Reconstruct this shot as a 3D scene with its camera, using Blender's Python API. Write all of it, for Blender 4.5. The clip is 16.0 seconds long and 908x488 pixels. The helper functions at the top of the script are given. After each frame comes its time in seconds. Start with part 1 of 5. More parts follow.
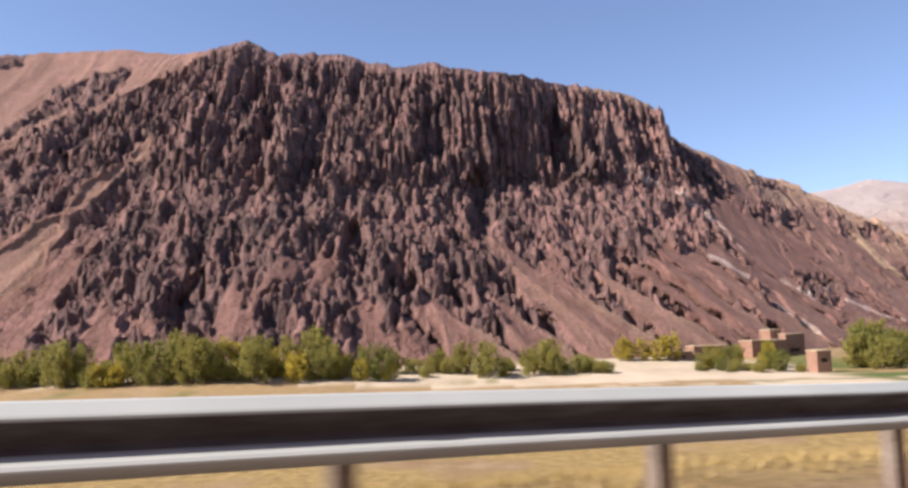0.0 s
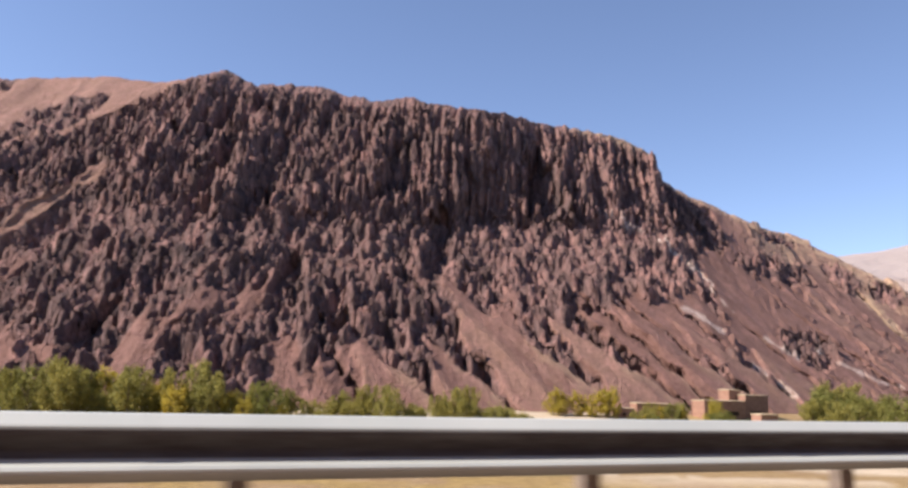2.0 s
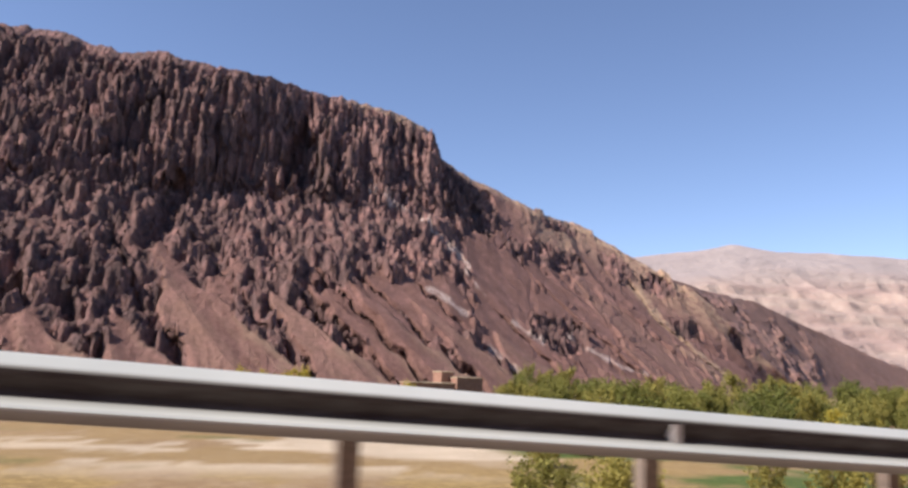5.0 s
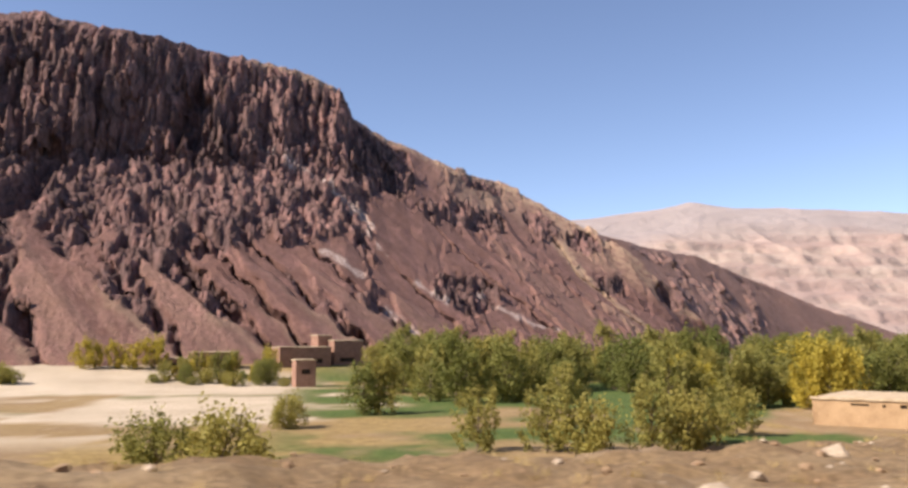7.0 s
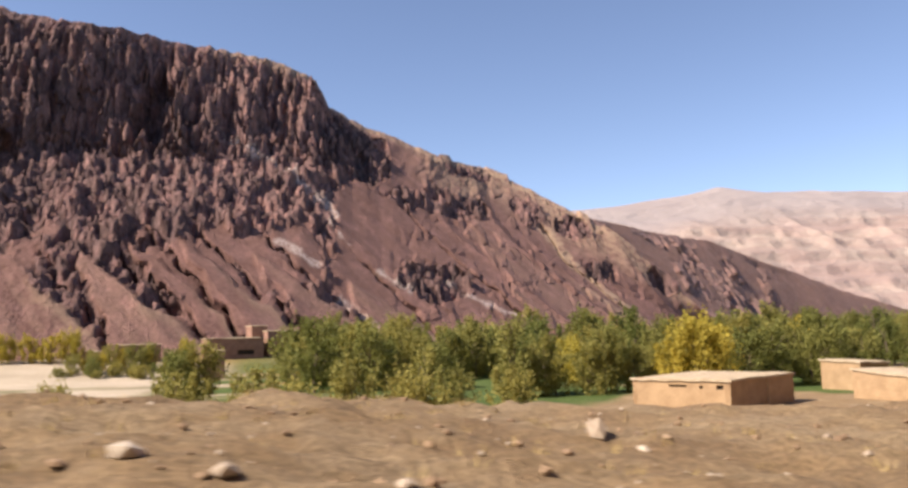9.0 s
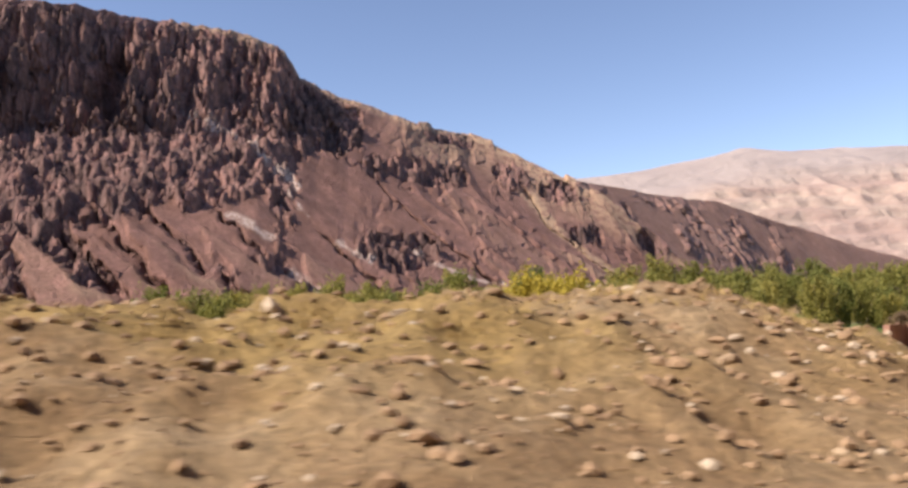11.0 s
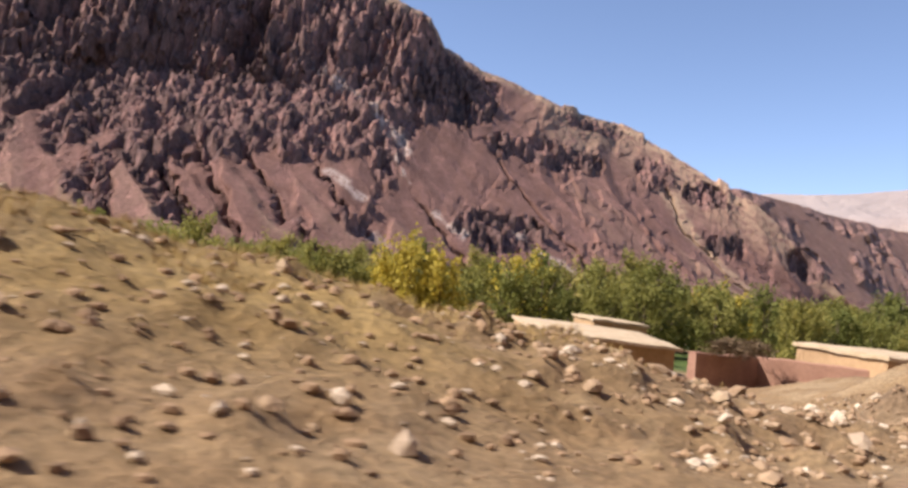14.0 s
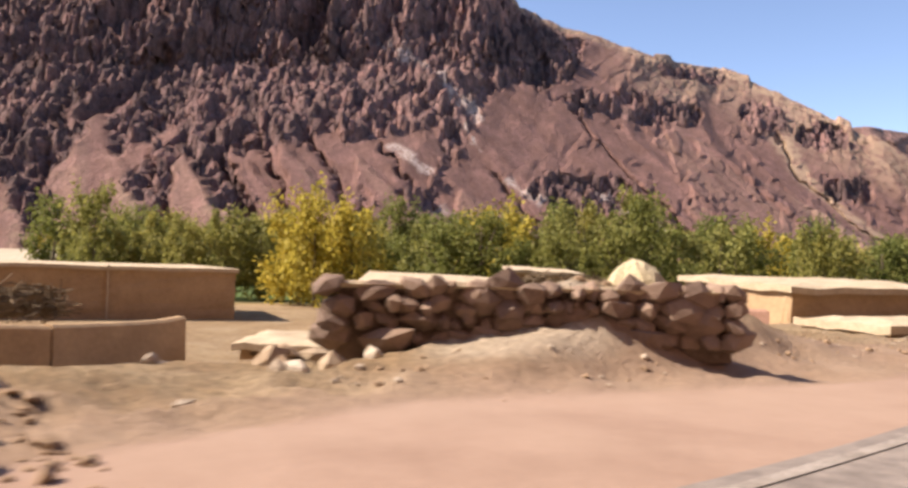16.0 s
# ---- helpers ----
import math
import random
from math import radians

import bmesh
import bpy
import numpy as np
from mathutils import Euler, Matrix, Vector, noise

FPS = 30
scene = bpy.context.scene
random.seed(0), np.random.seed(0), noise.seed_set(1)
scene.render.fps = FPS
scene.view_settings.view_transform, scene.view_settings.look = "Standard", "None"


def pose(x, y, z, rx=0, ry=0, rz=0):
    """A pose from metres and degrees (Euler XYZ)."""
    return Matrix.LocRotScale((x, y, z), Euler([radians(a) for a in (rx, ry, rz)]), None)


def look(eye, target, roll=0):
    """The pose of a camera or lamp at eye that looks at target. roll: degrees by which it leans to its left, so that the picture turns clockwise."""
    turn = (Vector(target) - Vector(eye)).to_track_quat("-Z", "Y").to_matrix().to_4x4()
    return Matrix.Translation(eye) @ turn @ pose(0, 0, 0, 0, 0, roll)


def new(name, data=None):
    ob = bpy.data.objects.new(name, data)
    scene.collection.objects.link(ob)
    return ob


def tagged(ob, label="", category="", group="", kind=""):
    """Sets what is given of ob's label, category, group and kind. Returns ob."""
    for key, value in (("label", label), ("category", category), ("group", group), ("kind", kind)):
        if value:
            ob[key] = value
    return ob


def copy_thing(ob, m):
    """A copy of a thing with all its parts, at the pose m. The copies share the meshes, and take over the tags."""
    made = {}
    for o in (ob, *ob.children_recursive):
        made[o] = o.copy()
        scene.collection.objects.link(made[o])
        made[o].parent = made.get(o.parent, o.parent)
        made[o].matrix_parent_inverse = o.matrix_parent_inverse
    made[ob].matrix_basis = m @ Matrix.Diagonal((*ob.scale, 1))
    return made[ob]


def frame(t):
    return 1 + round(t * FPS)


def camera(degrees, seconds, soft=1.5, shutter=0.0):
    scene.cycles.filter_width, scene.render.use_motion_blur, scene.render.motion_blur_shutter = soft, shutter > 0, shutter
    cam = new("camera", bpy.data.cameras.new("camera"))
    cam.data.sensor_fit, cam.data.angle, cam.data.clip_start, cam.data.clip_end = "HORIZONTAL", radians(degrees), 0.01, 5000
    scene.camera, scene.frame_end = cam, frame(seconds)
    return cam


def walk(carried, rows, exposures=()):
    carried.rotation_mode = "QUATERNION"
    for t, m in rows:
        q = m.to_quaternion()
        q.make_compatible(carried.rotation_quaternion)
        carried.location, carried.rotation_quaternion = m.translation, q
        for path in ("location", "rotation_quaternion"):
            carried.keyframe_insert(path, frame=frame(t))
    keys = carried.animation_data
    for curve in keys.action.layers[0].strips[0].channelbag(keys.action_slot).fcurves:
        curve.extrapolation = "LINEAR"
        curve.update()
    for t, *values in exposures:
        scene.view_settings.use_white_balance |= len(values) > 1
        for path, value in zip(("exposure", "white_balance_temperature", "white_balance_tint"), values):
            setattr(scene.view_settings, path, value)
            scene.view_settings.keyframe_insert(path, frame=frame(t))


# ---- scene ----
cam = camera(58.7, 16.0, soft=2.9, shutter=0.15)
PATH = [
    (0.0, 0.18, -0.71, 0.40, 0.71, 6.74, 1.49),
    (0.5, 9.18, 4.06, 0.07, 1.24, 7.27, 0.63),
    (1.0, 17.67, 8.51, -0.20, 1.93, 8.90, 0.01),
    (1.5, 25.75, 12.64, -0.39, 2.53, 9.76, -0.74),
    (2.0, 33.51, 16.46, -0.52, 3.38, 10.10, -1.33),
    (2.5, 41.02, 19.97, -0.62, 3.35, 10.15, -2.57),
    (3.0, 48.34, 23.18, -0.71, 3.00, 9.95, -3.43),
    (3.5, 55.52, 26.11, -0.78, 1.73, 9.75, -3.56),
    (4.0, 62.62, 28.77, -0.83, -0.53, 9.58, -2.89),
    (4.5, 69.66, 31.18, -0.91, -4.33, 9.55, -2.30),
    (5.0, 76.67, 33.36, -1.10, -7.14, 9.48, -2.07),
    (7.5, 111.60, 41.58, -2.75, -9.04, 6.92, 0.37),
    (8.0, 118.55, 42.87, -3.10, -8.15, 6.92, 0.46),
    (8.5, 125.46, 44.13, -3.45, -7.36, 6.80, 0.80),
    (11.0, 158.53, 51.04, -5.97, -4.37, 4.81, 3.11),
    (11.5, 164.67, 52.83, -6.23, -4.27, 2.95, 3.11),
    (12.0, 170.57, 54.86, -6.47, -3.60, 1.47, 2.56),
    (12.5, 176.22, 57.18, -6.70, -1.36, 2.05, 1.26),
    (13.0, 181.59, 59.83, -6.90, 0.56, 4.80, -3.62),
    (13.5, 186.66, 62.86, -7.09, 3.52, 5.47, -6.50),
    (14.0, 191.39, 66.33, -7.25, 8.19, 3.77, -5.87),
    (14.5, 195.79, 70.29, -7.41, 12.85, 1.88, -4.69),
    (15.0, 199.82, 74.79, -7.54, 15.56, 1.15, -3.75),
    (15.5, 203.48, 79.89, -7.67, 17.87, 0.93, -3.03),
    (16.0, 206.78, 85.65, -7.78, 17.68, 1.61, -1.73),
]
walk(cam, [(t, pose(x, y, z, 90 + pitch, roll, yaw)) for t, x, y, z, yaw, pitch, roll in PATH],
     exposures=[(0.0, 0.90, 6800, 19), (2.0, 0.88, 6800, 19), (3.0, 0.84, 6650, 19), (4.5, 0.70, 6600, 19), (7.3, 0.82, 7050, 19), (11.2, 0.86, 7150, 19), (12.3, 0.90, 6850, 19), (13.4, 0.82, 6850, 19), (14.3, 0.97, 6900, 19), (15.0, 1.06, 7050, 19), (16.0, 1.10, 7100, 19)])

# ---- light: a clear autumn noon, sun from up the valley ----
SUN_EL, SUN_AZ = radians(43), Vector((-0.957, -0.29))
world = bpy.data.worlds.new("sky")
scene.world = world
world.use_nodes = True
wn = world.node_tree.nodes
sky = wn.new("ShaderNodeTexSky")
sky.sky_type, sky.sun_disc = "NISHITA", False
sky.sun_elevation, sky.sun_rotation = SUN_EL, math.atan2(SUN_AZ.x, SUN_AZ.y)
sky.altitude, sky.air_density, sky.dust_density, sky.ozone_density = 2500, 1.0, 0.9, 2.2
world.node_tree.links.new(sky.outputs[0], wn["Background"].inputs[0])
wn["Background"].inputs[1].default_value = 0.114
sun = new("sun", bpy.data.lights.new("sun", "SUN"))
sun.data.energy, sun.data.angle, sun.data.color = 5.0, radians(0.55), (1.0, 0.92, 0.80)
sun.matrix_world = look((0, 0, 300), (-SUN_AZ.x * 300, -SUN_AZ.y * 300, 300 - 300 * SUN_AZ.length * math.tan(SUN_EL)))

# ---- materials ----
def material(name, rough=0.9, metal=0.0):
    m = bpy.data.materials.new(name)
    m.use_nodes = True
    b = m.node_tree.nodes["Principled BSDF"]
    b.inputs["Roughness"].default_value, b.inputs["Metallic"].default_value = rough, metal
    b.inputs["Specular IOR Level"].default_value = 0.25
    return m, m.node_tree.nodes, m.node_tree.links, b


def place(N, L, stretch=(1, 1, 1)):
    g, mp = N.new("ShaderNodeNewGeometry"), N.new("ShaderNodeMapping")
    mp.inputs["Scale"].default_value = stretch
    L.new(g.outputs["Position"], mp.inputs["Vector"])
    return mp.outputs[0]


def noise_tex(N, L, vec, scale, detail=5, rough=0.6, lo=0.35, hi=0.65):
    n, r = N.new("ShaderNodeTexNoise"), N.new("ShaderNodeMapRange")
    n.inputs["Scale"].default_value, n.inputs["Detail"].default_value, n.inputs["Roughness"].default_value = scale, detail, rough
    L.new(vec, n.inputs["Vector"])
    L.new(n.outputs["Fac"], r.inputs["Value"])
    r.inputs["From Min"].default_value, r.inputs["From Max"].default_value = lo, hi
    return r.outputs[0]


def attr(N, name):
    a = N.new("ShaderNodeAttribute")
    a.attribute_name = name
    return a.outputs["Fac"]


def mix(N, L, fac, a, b, mode="MIX"):
    m = N.new("ShaderNodeMix")
    m.data_type, m.blend_type = "RGBA", mode
    for sock, val in ((m.inputs[0], fac), (m.inputs[6], a), (m.inputs[7], b)):
        if isinstance(val, (int, float)):
            sock.default_value = val
        elif isinstance(val, tuple):
            sock.default_value = (*val, 1)
        else:
            L.new(val, sock)
    return m.outputs[2]


def math_node(N, L, op, a, b):
    m = N.new("ShaderNodeMath")
    m.operation, m.use_clamp = op, True
    for sock, val in zip(m.inputs, (a, b)):
        if isinstance(val, (int, float)):
            sock.default_value = val
        else:
            L.new(val, sock)
    return m.outputs[0]


def bump(N, L, b, height, strength, distance):
    n = N.new("ShaderNodeBump")
    n.inputs["Strength"].default_value, n.inputs["Distance"].default_value = strength, distance
    L.new(height, n.inputs["Height"])
    L.new(n.outputs[0], b.inputs["Normal"])


def plain(name, a, b, rough=0.9, metal=0.0, scale=3.0, relief=0.0, depth=0.02, random_to=None, speckle=0.35):
    """A surface that varies between two colours at two scales, with fine relief."""
    m, N, L, bs = material(name, rough, metal)
    v = place(N, L)
    big, fine = noise_tex(N, L, v, scale), noise_tex(N, L, v, scale * 9, 6, 0.7, 0.3, 0.7)
    c = mix(N, L, big, a, b)
    c = mix(N, L, speckle, c, fine, "OVERLAY")
    if random_to:
        o = N.new("ShaderNodeObjectInfo")
        c = mix(N, L, math_node(N, L, "MULTIPLY", o.outputs["Random"], 0.8), c, random_to)
    L.new(c, bs.inputs["Base Color"])
    if relief:
        bump(N, L, bs, fine, relief, depth)
    return m


def rock_material():
    m, N, L, b = material("red_rock", 0.95)
    v = place(N, L)
    crag, pale, scree = attr(N, "crag"), attr(N, "pale"), attr(N, "scree")
    big = noise_tex(N, L, v, 0.018, 4, 0.6)
    mid = noise_tex(N, L, place(N, L, (1, 1, 0.35)), 0.16, 6, 0.65)
    fine = noise_tex(N, L, place(N, L, (1, 1, 0.5)), 0.9, 5, 0.7, 0.3, 0.7)
    soil = mix(N, L, big, (0.172, 0.092, 0.075), (0.218, 0.118, 0.095))
    soil = mix(N, L, scree, soil, (0.238, 0.140, 0.108))
    stone = mix(N, L, mid, (0.125, 0.088, 0.086), (0.330, 0.185, 0.162))
    edge = math_node(N, L, "ADD", math_node(N, L, "MULTIPLY", mid, 0.55), math_node(N, L, "SUBTRACT", crag, 0.3))
    c = mix(N, L, edge, soil, stone)
    dark = math_node(N, L, "MULTIPLY", attr(N, "rock_tone_shade"), mix(N, L, mid, (0.75, 0.75, 0.75), (0.4, 0.4, 0.4)))
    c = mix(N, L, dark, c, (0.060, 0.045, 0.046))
    streak = noise_tex(N, L, place(N, L, (1, 1, 0.13)), 0.42, 5, 0.65, 0.46, 0.64)
    c = mix(N, L, math_node(N, L, "MULTIPLY", math_node(N, L, "MULTIPLY", streak, crag), 0.45), c, (0.078, 0.058, 0.060))
    c = mix(N, L, math_node(N, L, "ADD", math_node(N, L, "MULTIPLY", crag, 0.27), 0.25), c, fine, "OVERLAY")
    spots = math_node(N, L, "MULTIPLY", pale, noise_tex(N, L, v, 0.8, 6, 0.8, 0.41, 0.53))
    c = mix(N, L, spots, c, (0.670, 0.558, 0.493))
    tan = attr(N, "dry")
    c = mix(N, L, math_node(N, L, "MULTIPLY", tan, noise_tex(N, L, v, 0.25, 4, 0.6, 0.35, 0.55)), c, (0.41, 0.29, 0.20))
    L.new(c, b.inputs["Base Color"])
    bump(N, L, b, fine, 0.8, 0.8)
    return m


def ground_material():
    m, N, L, b = material("valley_soil", 0.95)
    v = place(N, L)
    big, mid = noise_tex(N, L, v, 0.07, 5, 0.6), noise_tex(N, L, v, 0.8, 5, 0.65)
    fine = noise_tex(N, L, v, 9.0, 6, 0.7, 0.3, 0.7)
    c = mix(N, L, big, (0.243, 0.168, 0.092), (0.318, 0.228, 0.128))
    c = mix(N, L, math_node(N, L, "MULTIPLY", mid, 0.55), c, (0.168, 0.104, 0.056))
    c = mix(N, L, math_node(N, L, "MULTIPLY", noise_tex(N, L, v, 0.33, 5, 0.7, 0.47, 0.62), 0.6), c, (0.34, 0.262, 0.165))
    red = mix(N, L, mid, (0.245, 0.162, 0.118), (0.300, 0.206, 0.154))
    c = mix(N, L, attr(N, "track"), c, red)
    grass = mix(N, L, mid, (0.190, 0.132, 0.050), (0.360, 0.262, 0.110))
    c = mix(N, L, attr(N, "straw"), c, grass)
    c = mix(N, L, math_node(N, L, "MULTIPLY", attr(N, "heap_soil_shade"), 0.85), c, mix(N, L, mid, (0.115, 0.082, 0.056), (0.19, 0.135, 0.09)))
    sand = mix(N, L, big, (0.400, 0.336, 0.248), (0.512, 0.440, 0.336))
    c = mix(N, L, attr(N, "sand"), c, sand)
    green = mix(N, L, mid, (0.044, 0.084, 0.018), (0.096, 0.136, 0.036))
    c = mix(N, L, attr(N, "green"), c, green)
    loose = math_node(N, L, "SUBTRACT", 1.0, math_node(N, L, "MULTIPLY", attr(N, "track"), 0.92))
    c = mix(N, L, math_node(N, L, "MULTIPLY", loose, 0.42), c, fine, "OVERLAY")
    rut = noise_tex(N, L, v, 0.22, 4, 0.55, 0.42, 0.62)
    c = mix(N, L, math_node(N, L, "MULTIPLY", math_node(N, L, "MULTIPLY", rut, attr(N, "track")), 0.5), c, (0.345, 0.250, 0.188))
    L.new(c, b.inputs["Base Color"])
    bump(N, L, b, math_node(N, L, "MULTIPLY", fine, loose), 0.8, 0.06)
    return m


def leaf_material(name, dark, light, autumn):
    m, N, L, b = material(name, 0.7)
    isl, o = N.new("ShaderNodeNewGeometry"), N.new("ShaderNodeObjectInfo")
    c = mix(N, L, isl.outputs["Random Per Island"], dark, light)
    c = mix(N, L, math_node(N, L, "MULTIPLY", o.outputs["Random"], 0.55), c, autumn)
    L.new(c, b.inputs["Base Color"])
    t, mx = N.new("ShaderNodeBsdfTranslucent"), N.new("ShaderNodeMixShader")
    L.new(c, t.inputs["Color"])
    mx.inputs[0].default_value = 0.42
    L.new(b.outputs[0], mx.inputs[1]), L.new(t.outputs[0], mx.inputs[2])
    L.new(mx.outputs[0], N["Material Output"].inputs["Surface"])
    return m


def far_material():
    m, N, L, b = material("pale_hazed_hills", 1.0)
    v = place(N, L)
    big = noise_tex(N, L, v, 0.0035, 6, 0.6, 0.4, 0.6)
    mid = noise_tex(N, L, place(N, L, (1, 1, 2.5)), 0.016, 6, 0.7)
    bed = noise_tex(N, L, place(N, L, (0.12, 0.12, 1)), 0.022, 5, 0.6, 0.42, 0.58)
    low = mix(N, L, bed, (0.395, 0.325, 0.275), (0.345, 0.262, 0.232))
    low = mix(N, L, math_node(N, L, "MULTIPLY", mid, 0.7), low, (0.270, 0.190, 0.168))
    # greyed ridge tone carries the distance haze in its colour
    high = mix(N, L, big, (0.300, 0.262, 0.255), (0.345, 0.302, 0.290))
    c = mix(N, L, attr(N, "badland"), high, low)
    L.new(c, b.inputs["Base Color"])
    bump(N, L, b, mid, 0.6, 10)
    return m


def steel_material():
    """Galvanised steel with shade painted dark into the wave's hollow and underside."""
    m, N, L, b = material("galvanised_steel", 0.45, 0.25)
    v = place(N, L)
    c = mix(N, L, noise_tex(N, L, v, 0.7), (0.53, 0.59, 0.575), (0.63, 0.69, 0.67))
    # near-black tone puts the shade of the wave into the steel's colour
    shade_mix = math_node(N, L, "MULTIPLY", attr(N, "wave_shade"), mix(N, L, noise_tex(N, L, place(N, L, (1, 1, 6)), 2.0, 5, 0.7), (0.90, 0.90, 0.90), (1.0, 1.0, 1.0)))
    c = mix(N, L, shade_mix, c, (0.060, 0.052, 0.052))
    L.new(c, b.inputs["Base Color"])
    dull = N.new("ShaderNodeMapRange")
    dull.inputs["To Min"].default_value, dull.inputs["To Max"].default_value = 0.4, 0.8
    L.new(shade_mix, dull.inputs["Value"])
    L.new(dull.outputs[0], b.inputs["Roughness"])
    return m


ROCK, SOIL, FAR = rock_material(), ground_material(), far_material()
ASPHALT = plain("worn_asphalt", (0.15, 0.127, 0.110), (0.22, 0.187, 0.160), 0.85, 0, 0.6, 0.4, 0.01)
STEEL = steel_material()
POST_STEEL = plain("dusty_steel_post", (0.192, 0.152, 0.124), (0.272, 0.228, 0.192), 0.6, 0.4, 3.0, 0.1, 0.004)
MUD = plain("mud_plaster", (0.315, 0.215, 0.125), (0.40, 0.28, 0.165), 0.95, 0, 0.7, 0.3, 0.02, speckle=0.14)
MUD_ROOF = plain("earth_roof", (0.400, 0.320, 0.216), (0.496, 0.408, 0.288), 0.95, 0, 0.9, 0.5, 0.04, speckle=0.14)
RED_MUD = plain("red_mud_wall", (0.25, 0.145, 0.108), (0.33, 0.20, 0.148), 0.95, 0, 0.8, 0.5, 0.03, speckle=0.14)
STONE = plain("pale_stone", (0.42, 0.36, 0.28), (0.58, 0.51, 0.41), 0.9, 0, 1.6, 0.4, 0.03, (0.30, 0.23, 0.165))
BROWN_STONE = plain("brown_stone", (0.200, 0.128, 0.076), (0.304, 0.208, 0.128), 0.9, 0, 1.6, 0.4, 0.03, (0.400, 0.320, 0.224))
WALL_STONE = plain("dark_wall_stone", (0.136, 0.096, 0.076), (0.216, 0.152, 0.112), 0.9, 0, 2.0, 0.4, 0.02, (0.288, 0.208, 0.152))
WALL_EARTH = plain("packed_earth", (0.125, 0.088, 0.062), (0.185, 0.132, 0.092), 0.95, 0, 1.5, 0.5, 0.03)
WOOD = plain("grey_wood", (0.160, 0.116, 0.080), (0.240, 0.180, 0.128), 0.85, 0, 4.0, 0.3, 0.01)
DARK = plain("opening_shade_panel", (0.028, 0.022, 0.018), (0.048, 0.038, 0.030), 0.95, 0, 3.0)
CLOTH = plain("straw_coloured_tarpaulin", (0.416, 0.352, 0.224), (0.512, 0.440, 0.288), 0.9, 0, 2.5, 0.4, 0.03)
BRUSH = plain("dry_brushwood", (0.104, 0.076, 0.048), (0.192, 0.144, 0.088), 0.95, 0, 6.0)
STRAW = plain("dry_grass", (0.352, 0.264, 0.112), (0.464, 0.360, 0.168), 0.9, 0, 2.0)
WEED = plain("grey_green_weed", (0.128, 0.136, 0.056), (0.208, 0.200, 0.088), 0.9, 0, 2.0)
BARK = plain("grey_brown_bark", (0.104, 0.080, 0.060), (0.176, 0.140, 0.108), 0.95, 0, 5.0, 0.5, 0.03)
LEAF = leaf_material("green_leaves", (0.135, 0.142, 0.040), (0.330, 0.325, 0.095), (0.400, 0.340, 0.090))
LEAF_DARK = leaf_material("dark_green_leaves", (0.089, 0.114, 0.030), (0.208, 0.232, 0.064), (0.277, 0.258, 0.069))
LEAF_GOLD = leaf_material("yellow_autumn_leaves", (0.330, 0.262, 0.040), (0.600, 0.490, 0.085), (0.330, 0.300, 0.060))
WHITE = plain("white_enamel", (0.496, 0.496, 0.480), (0.592, 0.592, 0.576), 0.5, 0, 4.0)

LINE = plain("worn_road_paint", (0.20, 0.17, 0.14), (0.34, 0.30, 0.26), 0.8, 0, 2.5, 0.3, 0.004)

# ---- land ----
def lattice(seed):
    return np.random.RandomState(seed).rand(64, 64, 64).astype(np.float32)


LATTICE = lattice(7)


def grain(x, y, z=0.0):
    """Smooth noise in 0..1 at unit wavelength."""
    x, y, z = np.broadcast_arrays(np.asarray(x, float), np.asarray(y, float), np.asarray(z, float))
    i, j, k = np.floor(x).astype(int), np.floor(y).astype(int), np.floor(z).astype(int)
    f = [a - b for a, b in ((x, i), (y, j), (z, k))]
    u, v, w = [a * a * a * (a * (a * 6 - 15) + 10) for a in f]
    at = lambda a, b, c: LATTICE[(i + a) & 63, (j + b) & 63, (k + c) & 63]
    lerp = lambda a, b, t: a + (b - a) * t
    lo = lerp(lerp(at(0, 0, 0), at(1, 0, 0), u), lerp(at(0, 1, 0), at(1, 1, 0), u), v)
    hi = lerp(lerp(at(0, 0, 1), at(1, 0, 1), u), lerp(at(0, 1, 1), at(1, 1, 1), u), v)
    return lerp(lo, hi, w)


def layers(x, y, z=0.0, n=4, gain=0.5):
    total, amp, norm = 0.0, 1.0, 0.0
    for o in range(n):
        total = total + amp * grain(x * 2 ** o + 17.3 * o, y * 2 ** o + 5.1 * o, np.asarray(z) * 2 ** o + 9.7 * o)
        norm, amp = norm + amp, amp * gain
    return total / norm


def ridged(x, y, z=0.0, n=3):
    total, amp, norm = 0.0, 1.0, 0.0
    for o in range(n):
        g = 1 - np.abs(2 * grain(x * 2 ** o + 3.7 * o, y * 2 ** o + 11.9 * o, np.asarray(z) * 2 ** o + 2.3 * o) - 1)
        total, norm, amp = total + amp * g * g, norm + amp, amp * 0.5
    return total / norm


def billow(x, y, z=0.0):
    """Rounded swellings parted by sharp clefts, 0 in a cleft."""
    return np.abs(2 * grain(x, y, z) - 1)


def blocks(x, y, seed):
    """Cells of uneven size, each with its own height: broken columns and blocks."""
    i, j = np.floor(x).astype(int), np.floor(y).astype(int)
    best, value = np.full(x.shape, 9.0), np.zeros(x.shape)
    for a in (-1, 0, 1):
        for b in (-1, 0, 1):
            u, v = (i + a) & 63, (j + b) & 63
            d = (i + a + LATTICE[u, v, seed] - x) ** 2 + (j + b + LATTICE[v, u, seed + 1] - y) ** 2
            near = d < best
            best = np.where(near, d, best)
            value = np.where(near, LATTICE[u, v, seed + 2], value)
    return value - 0.12 * best


def smooth(a, b, x):
    t = np.clip((x - a) / (b - a), 0, 1)
    return t * t * (3 - 2 * t)


